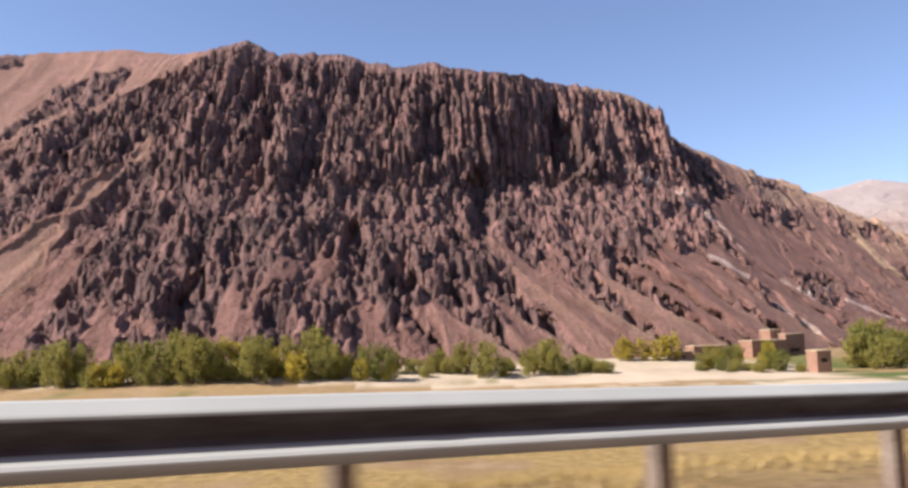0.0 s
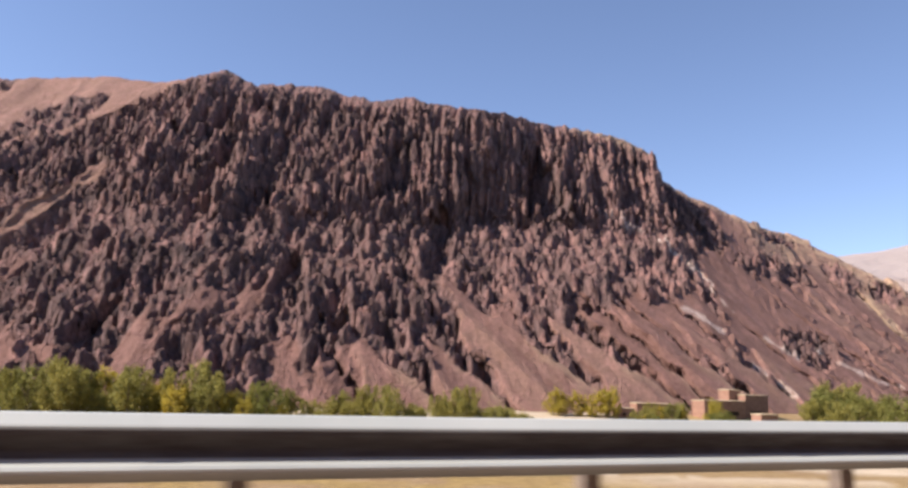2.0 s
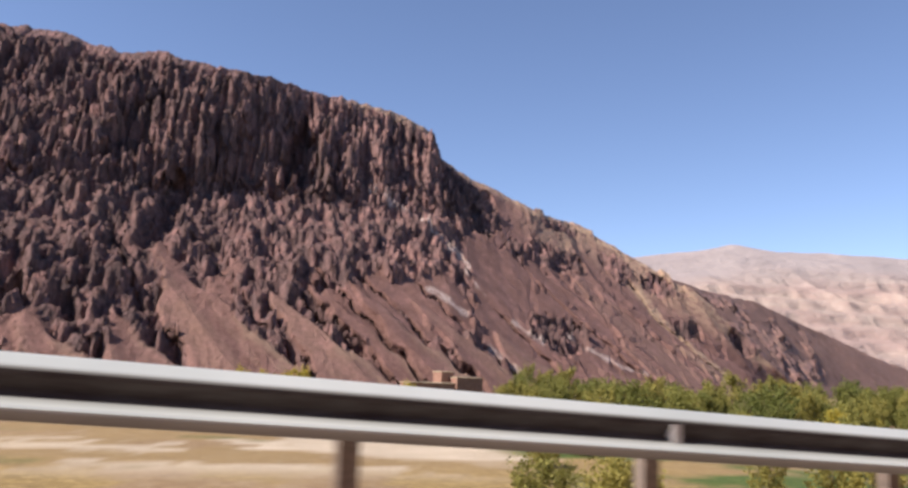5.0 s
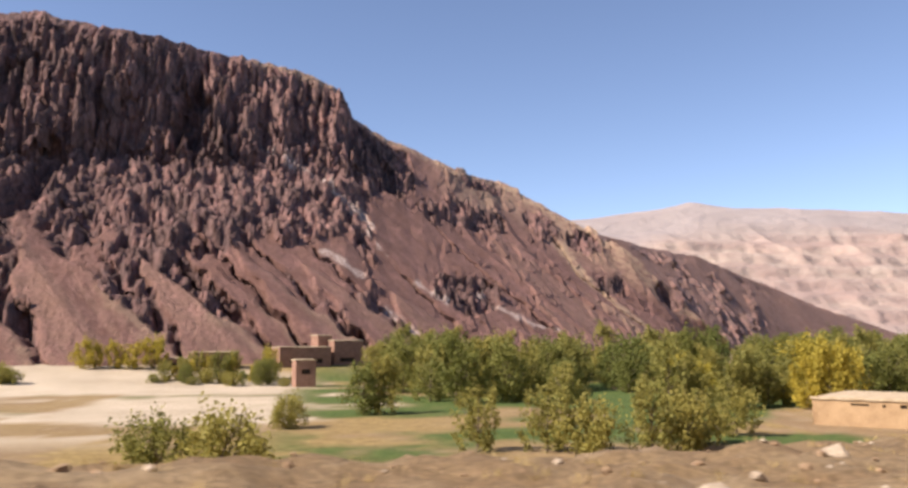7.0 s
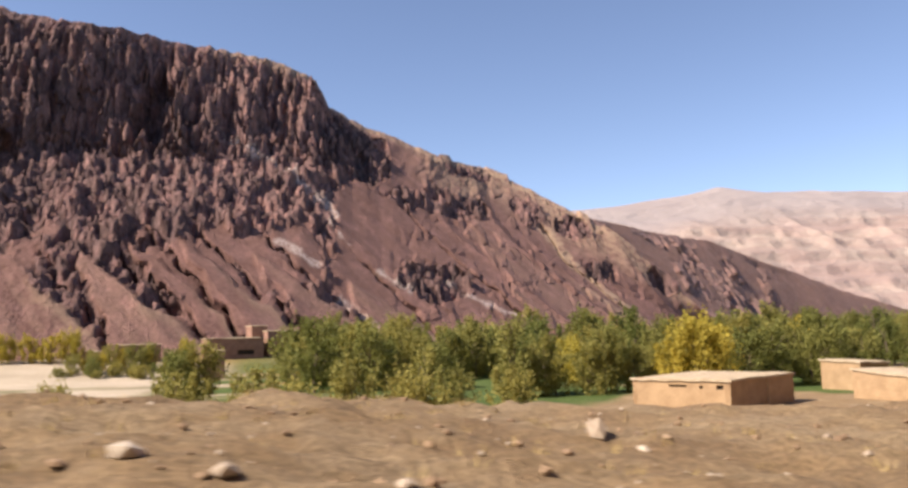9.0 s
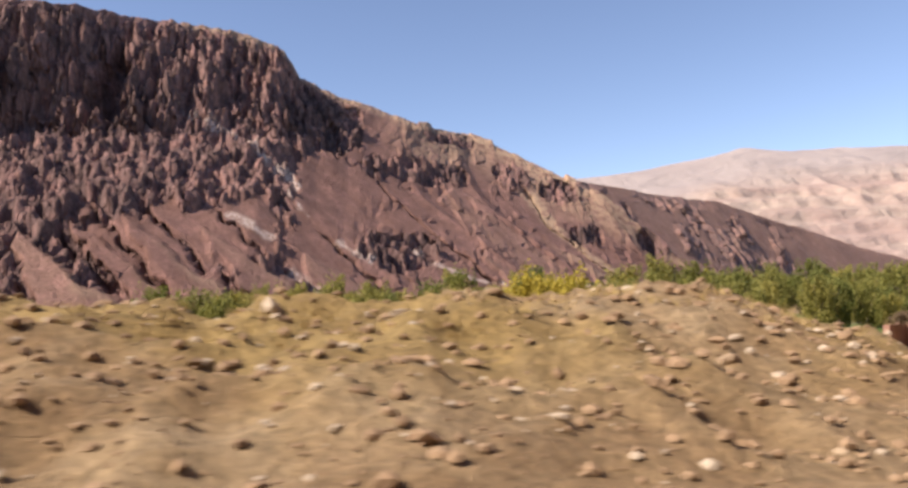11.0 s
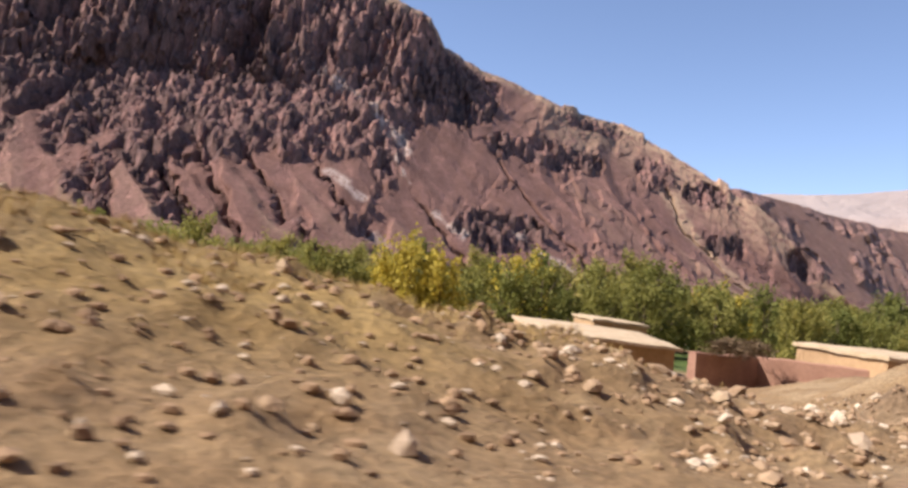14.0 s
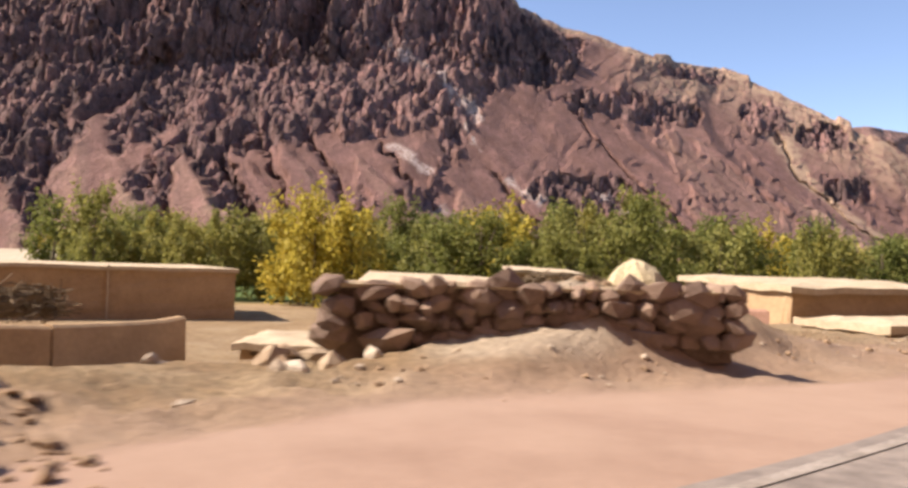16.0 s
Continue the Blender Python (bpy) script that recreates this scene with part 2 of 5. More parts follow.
def curve(knots, x):
    k = np.array(knots, float)
    return [np.interp(x, k[:, 0], k[:, c]) for c in range(1, k.shape[1])]


def grid_mesh(name, X, Y, Z, mat, masks=None, shade=True):
    """One sheet from a grid of places."""
    r, c = X.shape
    me = bpy.data.meshes.new(name)
    idx = np.arange(r * c).reshape(r, c)
    quads = np.stack([idx[:-1, :-1], idx[:-1, 1:], idx[1:, 1:], idx[1:, :-1]], -1).reshape(-1, 4)
    me.vertices.add(r * c)
    me.vertices.foreach_set("co", np.stack([X, Y, Z], -1).astype(np.float32).ravel())
    me.loops.add(quads.size)
    me.loops.foreach_set("vertex_index", quads.astype(np.int32).ravel())
    me.polygons.add(len(quads))
    me.polygons.foreach_set("loop_start", np.arange(0, quads.size, 4, dtype=np.int32))
    me.update(calc_edges=True)
    if shade:
        me.polygons.foreach_set("use_smooth", np.ones(len(quads), bool))
    for key, val in (masks or {}).items():
        a = me.attributes.new(key, "FLOAT", "POINT")
        a.data.foreach_set("value", np.broadcast_to(val, X.shape).astype(np.float32).ravel())
    me.materials.append(mat)
    return new(name, me)


# the road's middle line: x, y and height of the asphalt
ROAD = [(-500, -267, 8), (-60.7, -33.1, 1.3), (0.2, -0.7, -0.73), (20.5, 9.9, -1.40), (41, 20, -1.74), (62.2, 28.6, -1.96), (84.2, 35.1, -2.6),
        (106.5, 40.4, -3.7), (128.9, 44.9, -4.75), (151.3, 49.5, -6.55), (173.3, 56, -7.7), (192.8, 67.6, -8.4), (206.8, 85.6, -8.9),
        (219, 105.5, -9.2), (238, 123, -9.4), (268, 136, -9.5), (340, 155, -9.5), (1100, 330, -9.5)]
RK = np.array(ROAD, float)
RS = np.concatenate([[0], np.cumsum(np.hypot(*np.diff(RK[:, :2], axis=0).T))])
RS -= RS[2]


def road(s):
    """Place on the road's middle line at s metres along it, and the way to its left."""
    s = np.asarray(s, float)
    slope = np.gradient(RK, RS, axis=0)
    i = np.clip(np.searchsorted(RS, s, "right") - 1, 0, len(RS) - 2)
    h = (RS[i + 1] - RS[i])[..., None]
    t = ((s - RS[i])[..., None]) / h
    p = (2 * t**3 - 3 * t**2 + 1) * RK[i] + (t**3 - 2 * t**2 + t) * h * slope[i] + (-2 * t**3 + 3 * t**2) * RK[i + 1] + (t**3 - t**2) * h * slope[i + 1]
    d = (6 * t**2 - 6 * t) * RK[i] / h + (3 * t**2 - 4 * t + 1) * slope[i] + (-6 * t**2 + 6 * t) * RK[i + 1] / h + (3 * t**2 - 2 * t) * slope[i + 1]
    n = np.stack([-d[..., 1], d[..., 0]], -1)
    return p, n / np.linalg.norm(n, axis=-1, keepdims=True)


# the roadside bank: along the road, its top's distance from the middle and height over the road
BANK = [(-60, 4.9, 0.1), (20, 5.1, 0.12), (45, 5.4, 0.16), (58, 5.4, 0.36), (66, 5.4, 0.47), (80, 5.4, 0.42), (92, 5.8, 0.3), (110, 9, 0.0), (122, 10, 0.0), (132, 13, -0.1), (140, 13.5, 0.15), (148, 14, 0.3), (156, 11, 0.8),
        (163, 9, 1.18), (168, 9, 1.02), (173, 9, 1.36), (175.6, 9, 1.3), (176.8, 9, 0.5), (177.7, 8, 0.12), (178.8, 7.5, 0.36), (180, 7, 0.55), (182, 7, 0.56), (183.6, 6.6, 0.4), (184.8, 6, 0.12), (187, 5, -0.1), (189.8, 5, -0.05), (190.6, 7, -0.1)]
BANK += [(191.1, 7.3, 0.65), (191.5, 7.5, 1.05), (194, 8.2, 1.28), (198, 9, 1.6), (202, 9, 1.64), (206, 9, 1.42), (209.5, 8.5, 1.2), (211, 8, 1.06), (213, 8, 0.9), (214.3, 8, 0.55), (215.5, 7.5, 0.3), (217, 7, 0.05), (219, 7, -0.05), (222, 7, -0.1), (227, 7.5, 0.0), (231, 8, 0.05), (240, 8, 0.2), (250, 12, 0.0), (300, 14, 0.0), (1500, 14, 0)]
# spoil heaps by the road: place along it, from it, height, length, width
HEAPS = [(239.6, 8.4, 0.75, 3.2, 2.4), (236.2, 6.9, 0.30, 1.7, 0.9), (222.0, 5.5, 0.55, 1.1, 1.1), (224.7, 5.0, 0.62, 1.35, 1.15), (228.0, 5.7, 0.62, 1.1, 1.1), (14.3, 4.15, 0.2, 1.2, 0.25)]
FOOT = [(-3000, 330), (-420, 235), (-248, 224), (-102, 214), (-58, 214), (-14, 232), (24, 247), (71, 262), (112, 284), (154, 318), (206, 360), (248, 397), (294, 445), (372, 560), (476, 690), (600, 820), (760, 960), (1000, 1150), (4000, 2600)]


def floor_height(x, y):
    rise = y - np.interp(x, [k[0] for k in FOOT], [k[1] for k in FOOT])
    return -11.4 + 0.8 * (layers(x / 40, y / 40) - 0.5) + 5.0 * smooth(-45, 8, rise)


def verge(s):
    """How far from the road's middle the smooth roadside ends."""
    return np.interp(s, [100, 112, 150, 160, 177, 183, 190, 196, 216, 227, 229, 233, 240], [3.0, 4.6, 4.8, 3.6, 3.3, 3.0, 3.0, 3.0, 3.2, 3.6, 4.4, 5.2, 3.6])


def ground_height(s, v, x, y):
    c, _ = road(s)
    zr = c[..., 2]
    vt, ht = curve(BANK, s)
    foot = verge(s)
    rough = 0.42 * (layers(x / 1.1, y / 1.1, 3) - 0.5) * smooth(96, 112, s) * (1 - 0.5 * smooth(214, 218, s)) + (0.05 + 0.15 * smooth(96, 112, s) + 0.14 * smooth(155, 162, s) * smooth(196, 190, s) + 0.14 * smooth(205, 212, s) * smooth(232, 228, s)) * (ridged(x / 0.9, y / 0.9, 9, 3) - 0.45) + 0.5 * (layers(x / 5, y / 5, 1) - 0.5) * smooth(100, 160, s)
    h = ht * smooth(0, 1, (v - foot) / np.maximum(vt - foot, 0.5))
    fall = np.interp(s, [0, 110, 140, 165, 176, 184, 190.3, 191.2, 207, 213, 227, 233, 260], [0.42, 0.42, 0.45, 0.6, 0.6, 0.8, 0.8, 1.5, 1.5, 0.42, 0.42, 0.38, 0.28])
    over = np.maximum(v - vt, 0)
    h = h - fall * over * over / (over + 3.0) + rough * smooth(foot, foot + 1.5, v)
    for hs, hv, hh, hl, hw in HEAPS:
        steep = 6 if 220 < hs < 229 else 4
        near = np.exp(-((s - hs) / hl) ** steep - ((v - hv) / hw) ** steep)
        h = h + near * (hh * (0.7 + 0.6 * layers(x / 0.8, y / 0.8, 5)) + (0.75 if steep == 6 else 0.12) * min(1, hh) * (ridged(x / 0.6, y / 0.6, 4, 3) - 0.45) + (0.5 if steep == 6 else 0.0) * (blocks(x / 0.32, y / 0.32, 17) - 0.4) * 0.5)
    z, fl = zr + h, floor_height(x, y)
    blend = np.where(z > fl, z, fl) + 0.25 * np.exp(-np.abs(z - fl))
    left = np.where(v < -6, 0.03 * (-6 - v), 0)
    return np.where(v > vt, blend, z) + left


def ground_at(x, y):
    """Height of the ground under a place of the plan, and its place along and from the road."""
    s = np.linspace(-60, 420, 1921)
    c, n = road(s)
    d = (x - c[:, 0]) ** 2 + (y - c[:, 1]) ** 2
    i = int(d.argmin())
    v = float((x - c[i, 0]) * n[i, 0] + (y - c[i, 1]) * n[i, 1])
    return float(ground_height(np.array(s[i]), np.array(v), np.array(x), np.array(y))), float(s[i]), v


def build_ground():
    s = np.concatenate([-np.geomspace(480, 8.5, 40), np.arange(-8, 112, 0.4), np.arange(112, 158, 0.25), np.arange(158, 236, 0.16), np.arange(236, 262, 0.3), 262 + np.geomspace(1, 700, 45)])
    v = np.concatenate([-np.geomspace(900, 6, 22), np.arange(-5, 3, 0.5), np.arange(3, 11, 0.15), np.arange(11, 17, 0.35), np.arange(17, 50, 0.9), 50 * np.geomspace(1, 56, 120)])
    S, V = np.meshgrid(s, v)
    c, n = road(S)
    near = np.minimum(V, 50)
    X, Y = c[..., 0] + n[..., 0] * near, c[..., 1] + n[..., 1] * near
    far = np.maximum(V - 50, 0) / (2800 - 50)
    X2, Y2 = 300 + (S - 115) * 6.0, 0 * S + 2750
    X, Y = X + (X2 - X) * far, Y + (Y2 - Y) * far
    Z = ground_height(S, V, X, Y)
    wob = 26 * (layers(X / 60, Y / 60, 2) - 0.5)
    patch = layers(X / 26, Y / 9, 8, 5, 0.6)
    river = smooth(118, 140, Y + wob) * smooth(262, 248, Y + 0.5 * wob) * smooth(112, 100, X + 0.5 * wob)
    sand = np.clip(river * np.where(Y > 200 + wob, 1.0, smooth(0.52, 0.58, patch) * smooth(10, 50, X)), 0, 1)
    sand = np.maximum(sand, smooth(1.1, 0.95, np.hypot((X - 92) / 26, (Y - 172) / 36) + 0.4 * (layers(X / 14, Y / 10, 12) - 0.5)))
    meadow = smooth(96, 106, X + wob * 0.4) * smooth(98, 108, Y) * smooth(300, 240, Y) * smooth(420, 330, X)
    green = meadow * smooth(0.40, 0.5, layers(X / 22, Y / 14, 4)) * (1 - smooth(155, 160, X) * smooth(140, 132, Y))
    green = np.maximum(green, river * smooth(0.70, 0.78, layers(X / 30, Y / 9, 6)) * 0.6)
    sand = np.maximum(sand, 0.75 * smooth(1.0, 0.6, np.hypot((S - 236.2) / 2.1, (V - 6.8) / 0.95) + 0.3 * (layers(X / 0.8, Y / 0.8, 4) - 0.5)))
    straw = smooth(12, 26, V) * smooth(150, 100, X) * (1 - river * 0.6) * smooth(0.3, 0.45, layers(X / 11, Y / 7, 5))
    straw = np.maximum(straw, smooth(4.0, 5.0, V) * smooth(60, 50, S) * smooth(60, 30, V) * (0.75 + 0.25 * smooth(0.4, 0.55, patch)))
    straw = np.maximum(straw, 0.85 * smooth(4.6, 7.0, V) * (smooth(191, 196, S) * smooth(215, 208, S) + smooth(157, 161, S) * smooth(178, 174, S)) * smooth(0.35, 0.55, layers(X / 3, Y / 3, 19)))
    side = np.where(S < 100, np.interp(S, [50, 60], [3.9, 5.3]), verge(S)) + 0.8 * (patch - 0.5)
    track = smooth(side + 0.5, side - 0.1, V) * smooth(-6, -4, V) + 0.45 * smooth(6.8, 5.4, V) * smooth(100, 60, S) * smooth(15, 30, S)
    track = track + 0.6 * smooth(8.0, 5.5, V + 2 * (patch - 0.5)) * smooth(225, 229, S) * smooth(252, 244, S)
    # darker soil tone with the heaps' own shade painted in, on two heaps
    heap_soil_shade = sum(np.exp(-((S - hs) / (hl + 0.3)) ** 4 - ((V - hv) / (hw + 0.6)) ** 4) for hs, hv, hh, hl, hw in HEAPS[2:4]) * smooth(0.36, 0.5, layers(X / 0.9, Y / 0.9, 15, 3))
    ob = grid_mesh("ground", X, Y, Z, SOIL, {"sand": sand * (1 - green), "green": green, "straw": straw, "track": np.clip(track, 0, 1), "heap_soil_shade": np.clip(heap_soil_shade, 0, 1)})
    return tagged(ob, "dry brown valley floor with pale river sand and green fields", "ground", kind="structure")


def build_road():
    s = np.arange(-60, 300, 1.0)
    v = np.array([-4.6, -4.3, -2.0, 0.0, 0.7, 1.2, 1.45])
    S, V = np.meshgrid(s, v)
    V = V + np.where(V > 1, 0.25 * (grain(S / 1.7, 0 * S) - 0.5) + 2.1 * smooth(120, 60, S) + 1.45 * smooth(226, 233, S), 0)
    c, n = road(S)
    Z = c[..., 2] + np.where((V < -4.5) | (np.arange(7)[:, None] == 6), -0.03, 0.045 - 0.004 * np.abs(V))
    ob = grid_mesh("road", c[..., 0] + n[..., 0] * V, c[..., 1] + n[..., 1] * V, Z, ASPHALT)
    return tagged(ob, "worn grey asphalt road with a crumbling dusty edge", "road", kind="structure")


CREST = [(-420, 470, 168), (-248, 420, 159), (-216, 420, 161), (-177, 410, 158), (-146, 400, 150), (-124, 385, 146), (-102, 380, 148), (-88, 381, 142), (-58, 383, 141), (-30, 379, 133), (-14, 378, 134), (10, 380, 129), (24, 381, 129), (60, 420, 134), (88, 430, 133), (112, 446, 127)]
CREST += [(118, 456, 116), (136, 463, 108), (154, 478, 105), (176, 488, 98), (206, 527, 100), (232, 522, 88), (248, 522, 79), (264, 514, 69), (284, 505, 54), (304, 496, 34), (325, 490, 12), (345, 490, -6)]
SPUR = [(180, 560, 70), (250, 580, 76), (294, 600, 79), (372, 700, 84), (476, 800, 85), (600, 900, 68), (732, 1000, 47), (1000, 1200, 15)]
SPUR_FOOT = [(180, 500), (294, 500), (372, 570), (476, 690), (600, 820), (760, 960), (1000, 1150)]
# how far up and back the break between scree and cliffs lies
BREAK = [(-420, 0.44, 0.50), (-172, 0.44, 0.50), (-58, 0.51, 0.47), (-14, 0.62, 0.50), (24, 0.78, 0.57), (71, 0.68, 0.57), (112, 0.72, 0.68), (136, 0.68, 0.64), (154, 0.52, 0.50), (206, 0.50, 0.49), (248, 0.47, 0.42), (1000, 0.5, 0.45)]
# pale seams of scree: x and height along each, and half width
SEAMS = [((78, 81), (96, 72), 1.6), ((96, 72), (112, 60), 1.5), ((112, 58), (124, 47), 1.6), ((104, 32), (111, 29), 1.6), ((108, 30), (118, 23), 1.0), ((122, 41), (129, 33), 0.9), ((165, 22), (176, 14), 1.0), ((176, 14), (191, 7), 1.6), ((126, 10), (137, 0), 2.2), ((190, 7), (206, 4), 0.9), ((140, 22), (152, 14), 1.4)]


# fans of scree at the mountain's foot: where each begins along the slope, and how high it reaches
FANS = [(-12, 14), (12, 16), (32, 40), (62, 26), (85, 28), (98, 31), (114, 28), (134, 18), (160, 6), (208, 56), (280, 0)]
# bare rock: x, height, half width, half height
OUTCROPS = [(-86, 28, 34, 19), (172, 63, 25, 8), (228, 67, 12, 11), (133, 86, 16, 17), (306, 28, 10, 10), (166, 20, 16, 8), (196, 92, 14, 7), (256, 58, 12, 8), (262, 30, 10, 6), (205, 18, 8, 4)]
# recesses, shade put into their colour: x, height, half width, half height, depth
HOLLOWS = [(-95, 106, 13, 8, 7), (-20, 13, 7, 8, 6), (-84, 15, 5, 10, 7), (-12, 88, 6, 13, 5), (50, 92, 8, 17, 8), (134, 80, 4, 9, 6), (-60, 60, 5, 12, 5), (8, 55, 4, 14, 5), (-38, 32, 4, 11, 5), (-2, 26, 3, 12, 4), (304, 28, 4, 9, 4)]


def build_mountain():
    x = np.concatenate([np.arange(-420, -150, 1.0), np.arange(-150, 270, 0.58), np.arange(270, 346, 1.0)])
    r = np.concatenate([np.linspace(-0.06, 1, 350), 1 + np.linspace(0.02, 1.2, 20)])
    X, Rr = np.meshgrid(x, r)
    fy = np.interp(X, [k[0] for k in FOOT], [k[1] for k in FOOT])
    ty, tz = curve(CREST, X)
    by, bz = curve(BREAK, X)
    wide = [curve(CREST, X + o) for o in (-36, -24, -12, 0, 12, 24, 36)]
    my, mz = fy + by * (sum(w[0] for w in wide) / 7 - fy), bz * (sum(w[1] for w in wide) / 7 + 8) - 8
    lo, up = np.clip(Rr / 0.5, -1, 1), np.clip((Rr - 0.5) / 0.5, 0, 1)
    back = np.clip(Rr - 1, 0, None)
    Z = np.where(Rr < 0.5, -8 + (mz + 8) * lo, mz + (tz - mz) * up) - back * 25
    Y = np.where(Rr < 0.5, fy + (my - fy) * lo, my + (ty - my) * up) + back * 160
    # fall lines lean left on the west side, right on the east
    lean = np.interp(X, [-260, -150, -95, -30, 20, 300], [-1.1, -0.8, -0.1, 0.55, 1.0, 1.1])
    Xf = X + lean * Z * np.where(Rr < 0.5, 1, 1 - 0.55 * up)
    fray = layers(X / 9, Z / 12, 4, 3) - 0.5
    # smooth red slopes to the west, and a bare tongue of scree below them
    west = smooth(3, -9, X - 1.0 * (Z - 148) + 112 + 26 * (layers(X / 22, Z / 22, 4, 4) - 0.5)) * smooth(40, 62, Z)
    tongue = smooth(7, 2, np.abs(X + 137 - 0.42 * (Z - 45)) - 4 * smooth(50, 15, Z) + 12 * fray) * smooth(88, 74, Z)
    west = np.maximum(west, tongue)
    # fans of scree between dark clefts
    fan, cleft, edge = np.zeros_like(X), np.zeros_like(X), np.zeros_like(X)
    for (a, apex), (b, _) in zip(FANS, FANS[1:]):
        u = (Xf + 9 * fray - (a + b) / 2) / ((b - a) / 2)
        inside = np.abs(u) < 1
        roof = -6 + (apex + 6) * (1 - np.abs(u) ** 1.25) + 8 * fray
        fan = np.where(inside, np.maximum(fan, smooth(-2, 3, roof - Z)), fan)
        wall = smooth(1.6, 0.2, (1 - np.abs(u)) * (b - a) / 2) * inside
        cleft = np.maximum(cleft, wall * smooth(apex + 14, apex - 2, Z))
        edge = np.maximum(edge, inside * smooth(0.35, 0.7, u) * smooth(0.98, 0.8, u) * fan)
    fan = fan * (1 - cleft) * (1 - west)
    big = layers(Xf / 46, Z / 140, 1, 3)
    gully = ridged(Xf / 30, Z / 170, 4, 2)
    patchy = smooth(0.40, 0.54, layers(X / 17 + 0.3 * Xf / 17, Z / 24, 6, 4))
    cliff = smooth(0.46, 0.53, Rr + 0.06 * (layers(X / 18, Z / 30, 5) - 0.5)) * smooth(135, 112, X) * (1 - west)
    shelf = smooth(0.58, 0.66, layers(X / 24, Z / 9, 14, 3)) * smooth(0.95, 0.8, Rr) * cliff
    outcrop, hollow = np.zeros_like(X), np.zeros_like(X)
    for ox, oz, rx, rz in OUTCROPS:
        outcrop = np.maximum(outcrop, smooth(1.15, 0.85, np.hypot((X - ox) / rx, (Z - oz) / rz) + 0.9 * fray + 0.5 * (layers(X / 5, Z / 30, 9, 2) - 0.5)))
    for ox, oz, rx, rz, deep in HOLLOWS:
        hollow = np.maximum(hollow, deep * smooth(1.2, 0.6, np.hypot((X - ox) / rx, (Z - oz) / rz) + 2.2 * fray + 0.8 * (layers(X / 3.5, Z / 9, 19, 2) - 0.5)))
    slope_crag = np.clip(0.35 + 0.25 * smooth(28, 48, Z) + 0.65 * patchy - 0.12 * smooth(10, 50, X) * smooth(50, 30, Z), 0, 1) * (1 - west) * smooth(150, 118, X + 12 * smooth(75, 60, Z)) * (1 - fan)
    crag = np.maximum.reduce([cliff * (1 - 0.5 * shelf), outcrop * (1 - 0.6 * fan), slope_crag, cleft * smooth(170, 130, X), 0.8 * west * (1 - tongue) * smooth(0.58, 0.66, layers(Xf / 26, Z / 40, 13, 4))])
    crag = np.clip(crag, 0, 1) * smooth(-0.03, 0.03, Rr) * (1 - np.clip(back * 4, 0, 1))
    crag = smooth(0.3, 0.62, crag + 0.35 * (layers(X / 4, Z / 6, 37, 3) - 0.5))
    warp = 3.0 * (layers(X / 15, Z / 19, 2, 3) - 0.5)
    Xc = 0.9 * X + 0.1 * Xf + warp
    jag = 0.55 * (layers(X / 2.3, Z / 2.3, 31, 2) - 0.5)
    col_a, col_b = billow(Xc / 17, Z / 90, 3), billow((Xc + jag) / 7.5, Z / 46, 12)
    tall = 1 + 0.8 * cliff
    Xd = Xc + (0.35 * (Xf - X) + 1.5 * fray) * (1 - cliff)
    b1 = blocks((Xd + jag) / 5.2, (Z + 2 * jag) / (14 * tall), 11)
    b2 = blocks((Xc + jag) / 2.6, (Z + 2 * jag) / (7 * tall), 21)
    b3 = blocks((Xd + 0.6 * jag) / 1.5, (Z + jag) / (3.2 * tall), 31)
    b4 = blocks((Xc + 0.5 * jag) / 1.9, (Z + jag) / (12 + 24 * cliff), 41)
    step = ridged((X + 0.3 * Xf) / 23, Z / 27, 10, 3)
    low = 1 - cliff
    out = 12 * (big - 0.5) + 4.0 * (gully - 0.45) * (1 - 0.6 * crag) - 3.2 * cleft - hollow + 2.0 * fan - 1.5 * low * crag
    out = out + crag * cliff * (6.0 * (col_a - 0.3) + 3.0 * (col_b - 0.3) + 2.4 * (b1 - 0.5) + 3.0 * (b2 - 0.5) + 3.0 * (b4 - 0.5) + 1.2 * (b3 - 0.5))
    out = out + crag * low * (1.6 * (b1 - 0.5) + 1.4 * (b2 - 0.5) + 1.2 * (b3 - 0.5) + 5.0 * (step - 0.45))
    # upright prisms of rock, cell by cell of the plan
    Xp, Yp = X + 0.8 * warp + jag, Y + 2.0 * jag + 3 * fray
    p1, p2, p3 = blocks(Xp / 4.8, Yp / 5.6, 11), blocks(Xp / 2.4, Yp / 2.8, 31), blocks(Xp / 1.4, Yp / 1.6, 51)
    rise = crag * (low * (4.8 * (p1 - 0.5) + 4.2 * (p2 - 0.5) + 2.4 * (p3 - 0.5)) + cliff * (5.0 * (p1 - 0.5) + 8.0 * (p2 - 0.5) + 4.0 * (p3 - 0.5)))
    out = out + (1 - crag) * ((1.5 + 2.7 * west) * (layers(Xf / (5 + 6 * west), Z / 50, 8, 3) - 0.5) + 0.5 * (b3 - 0.5) * smooth(0.45, 0.6, big) + 1.6 * smooth(120, 170, X) * (b2 - 0.4) * smooth(0.50, 0.60, layers(X / 8, Z / 6, 29, 3)))
    stair = (Z + 30 * (layers(X / 26, Z / 50, 23, 3) - 0.5)) / 17 + 0.35 * layers(X / 9, 0 * X, 12, 2)
    frac = stair - np.floor(stair)
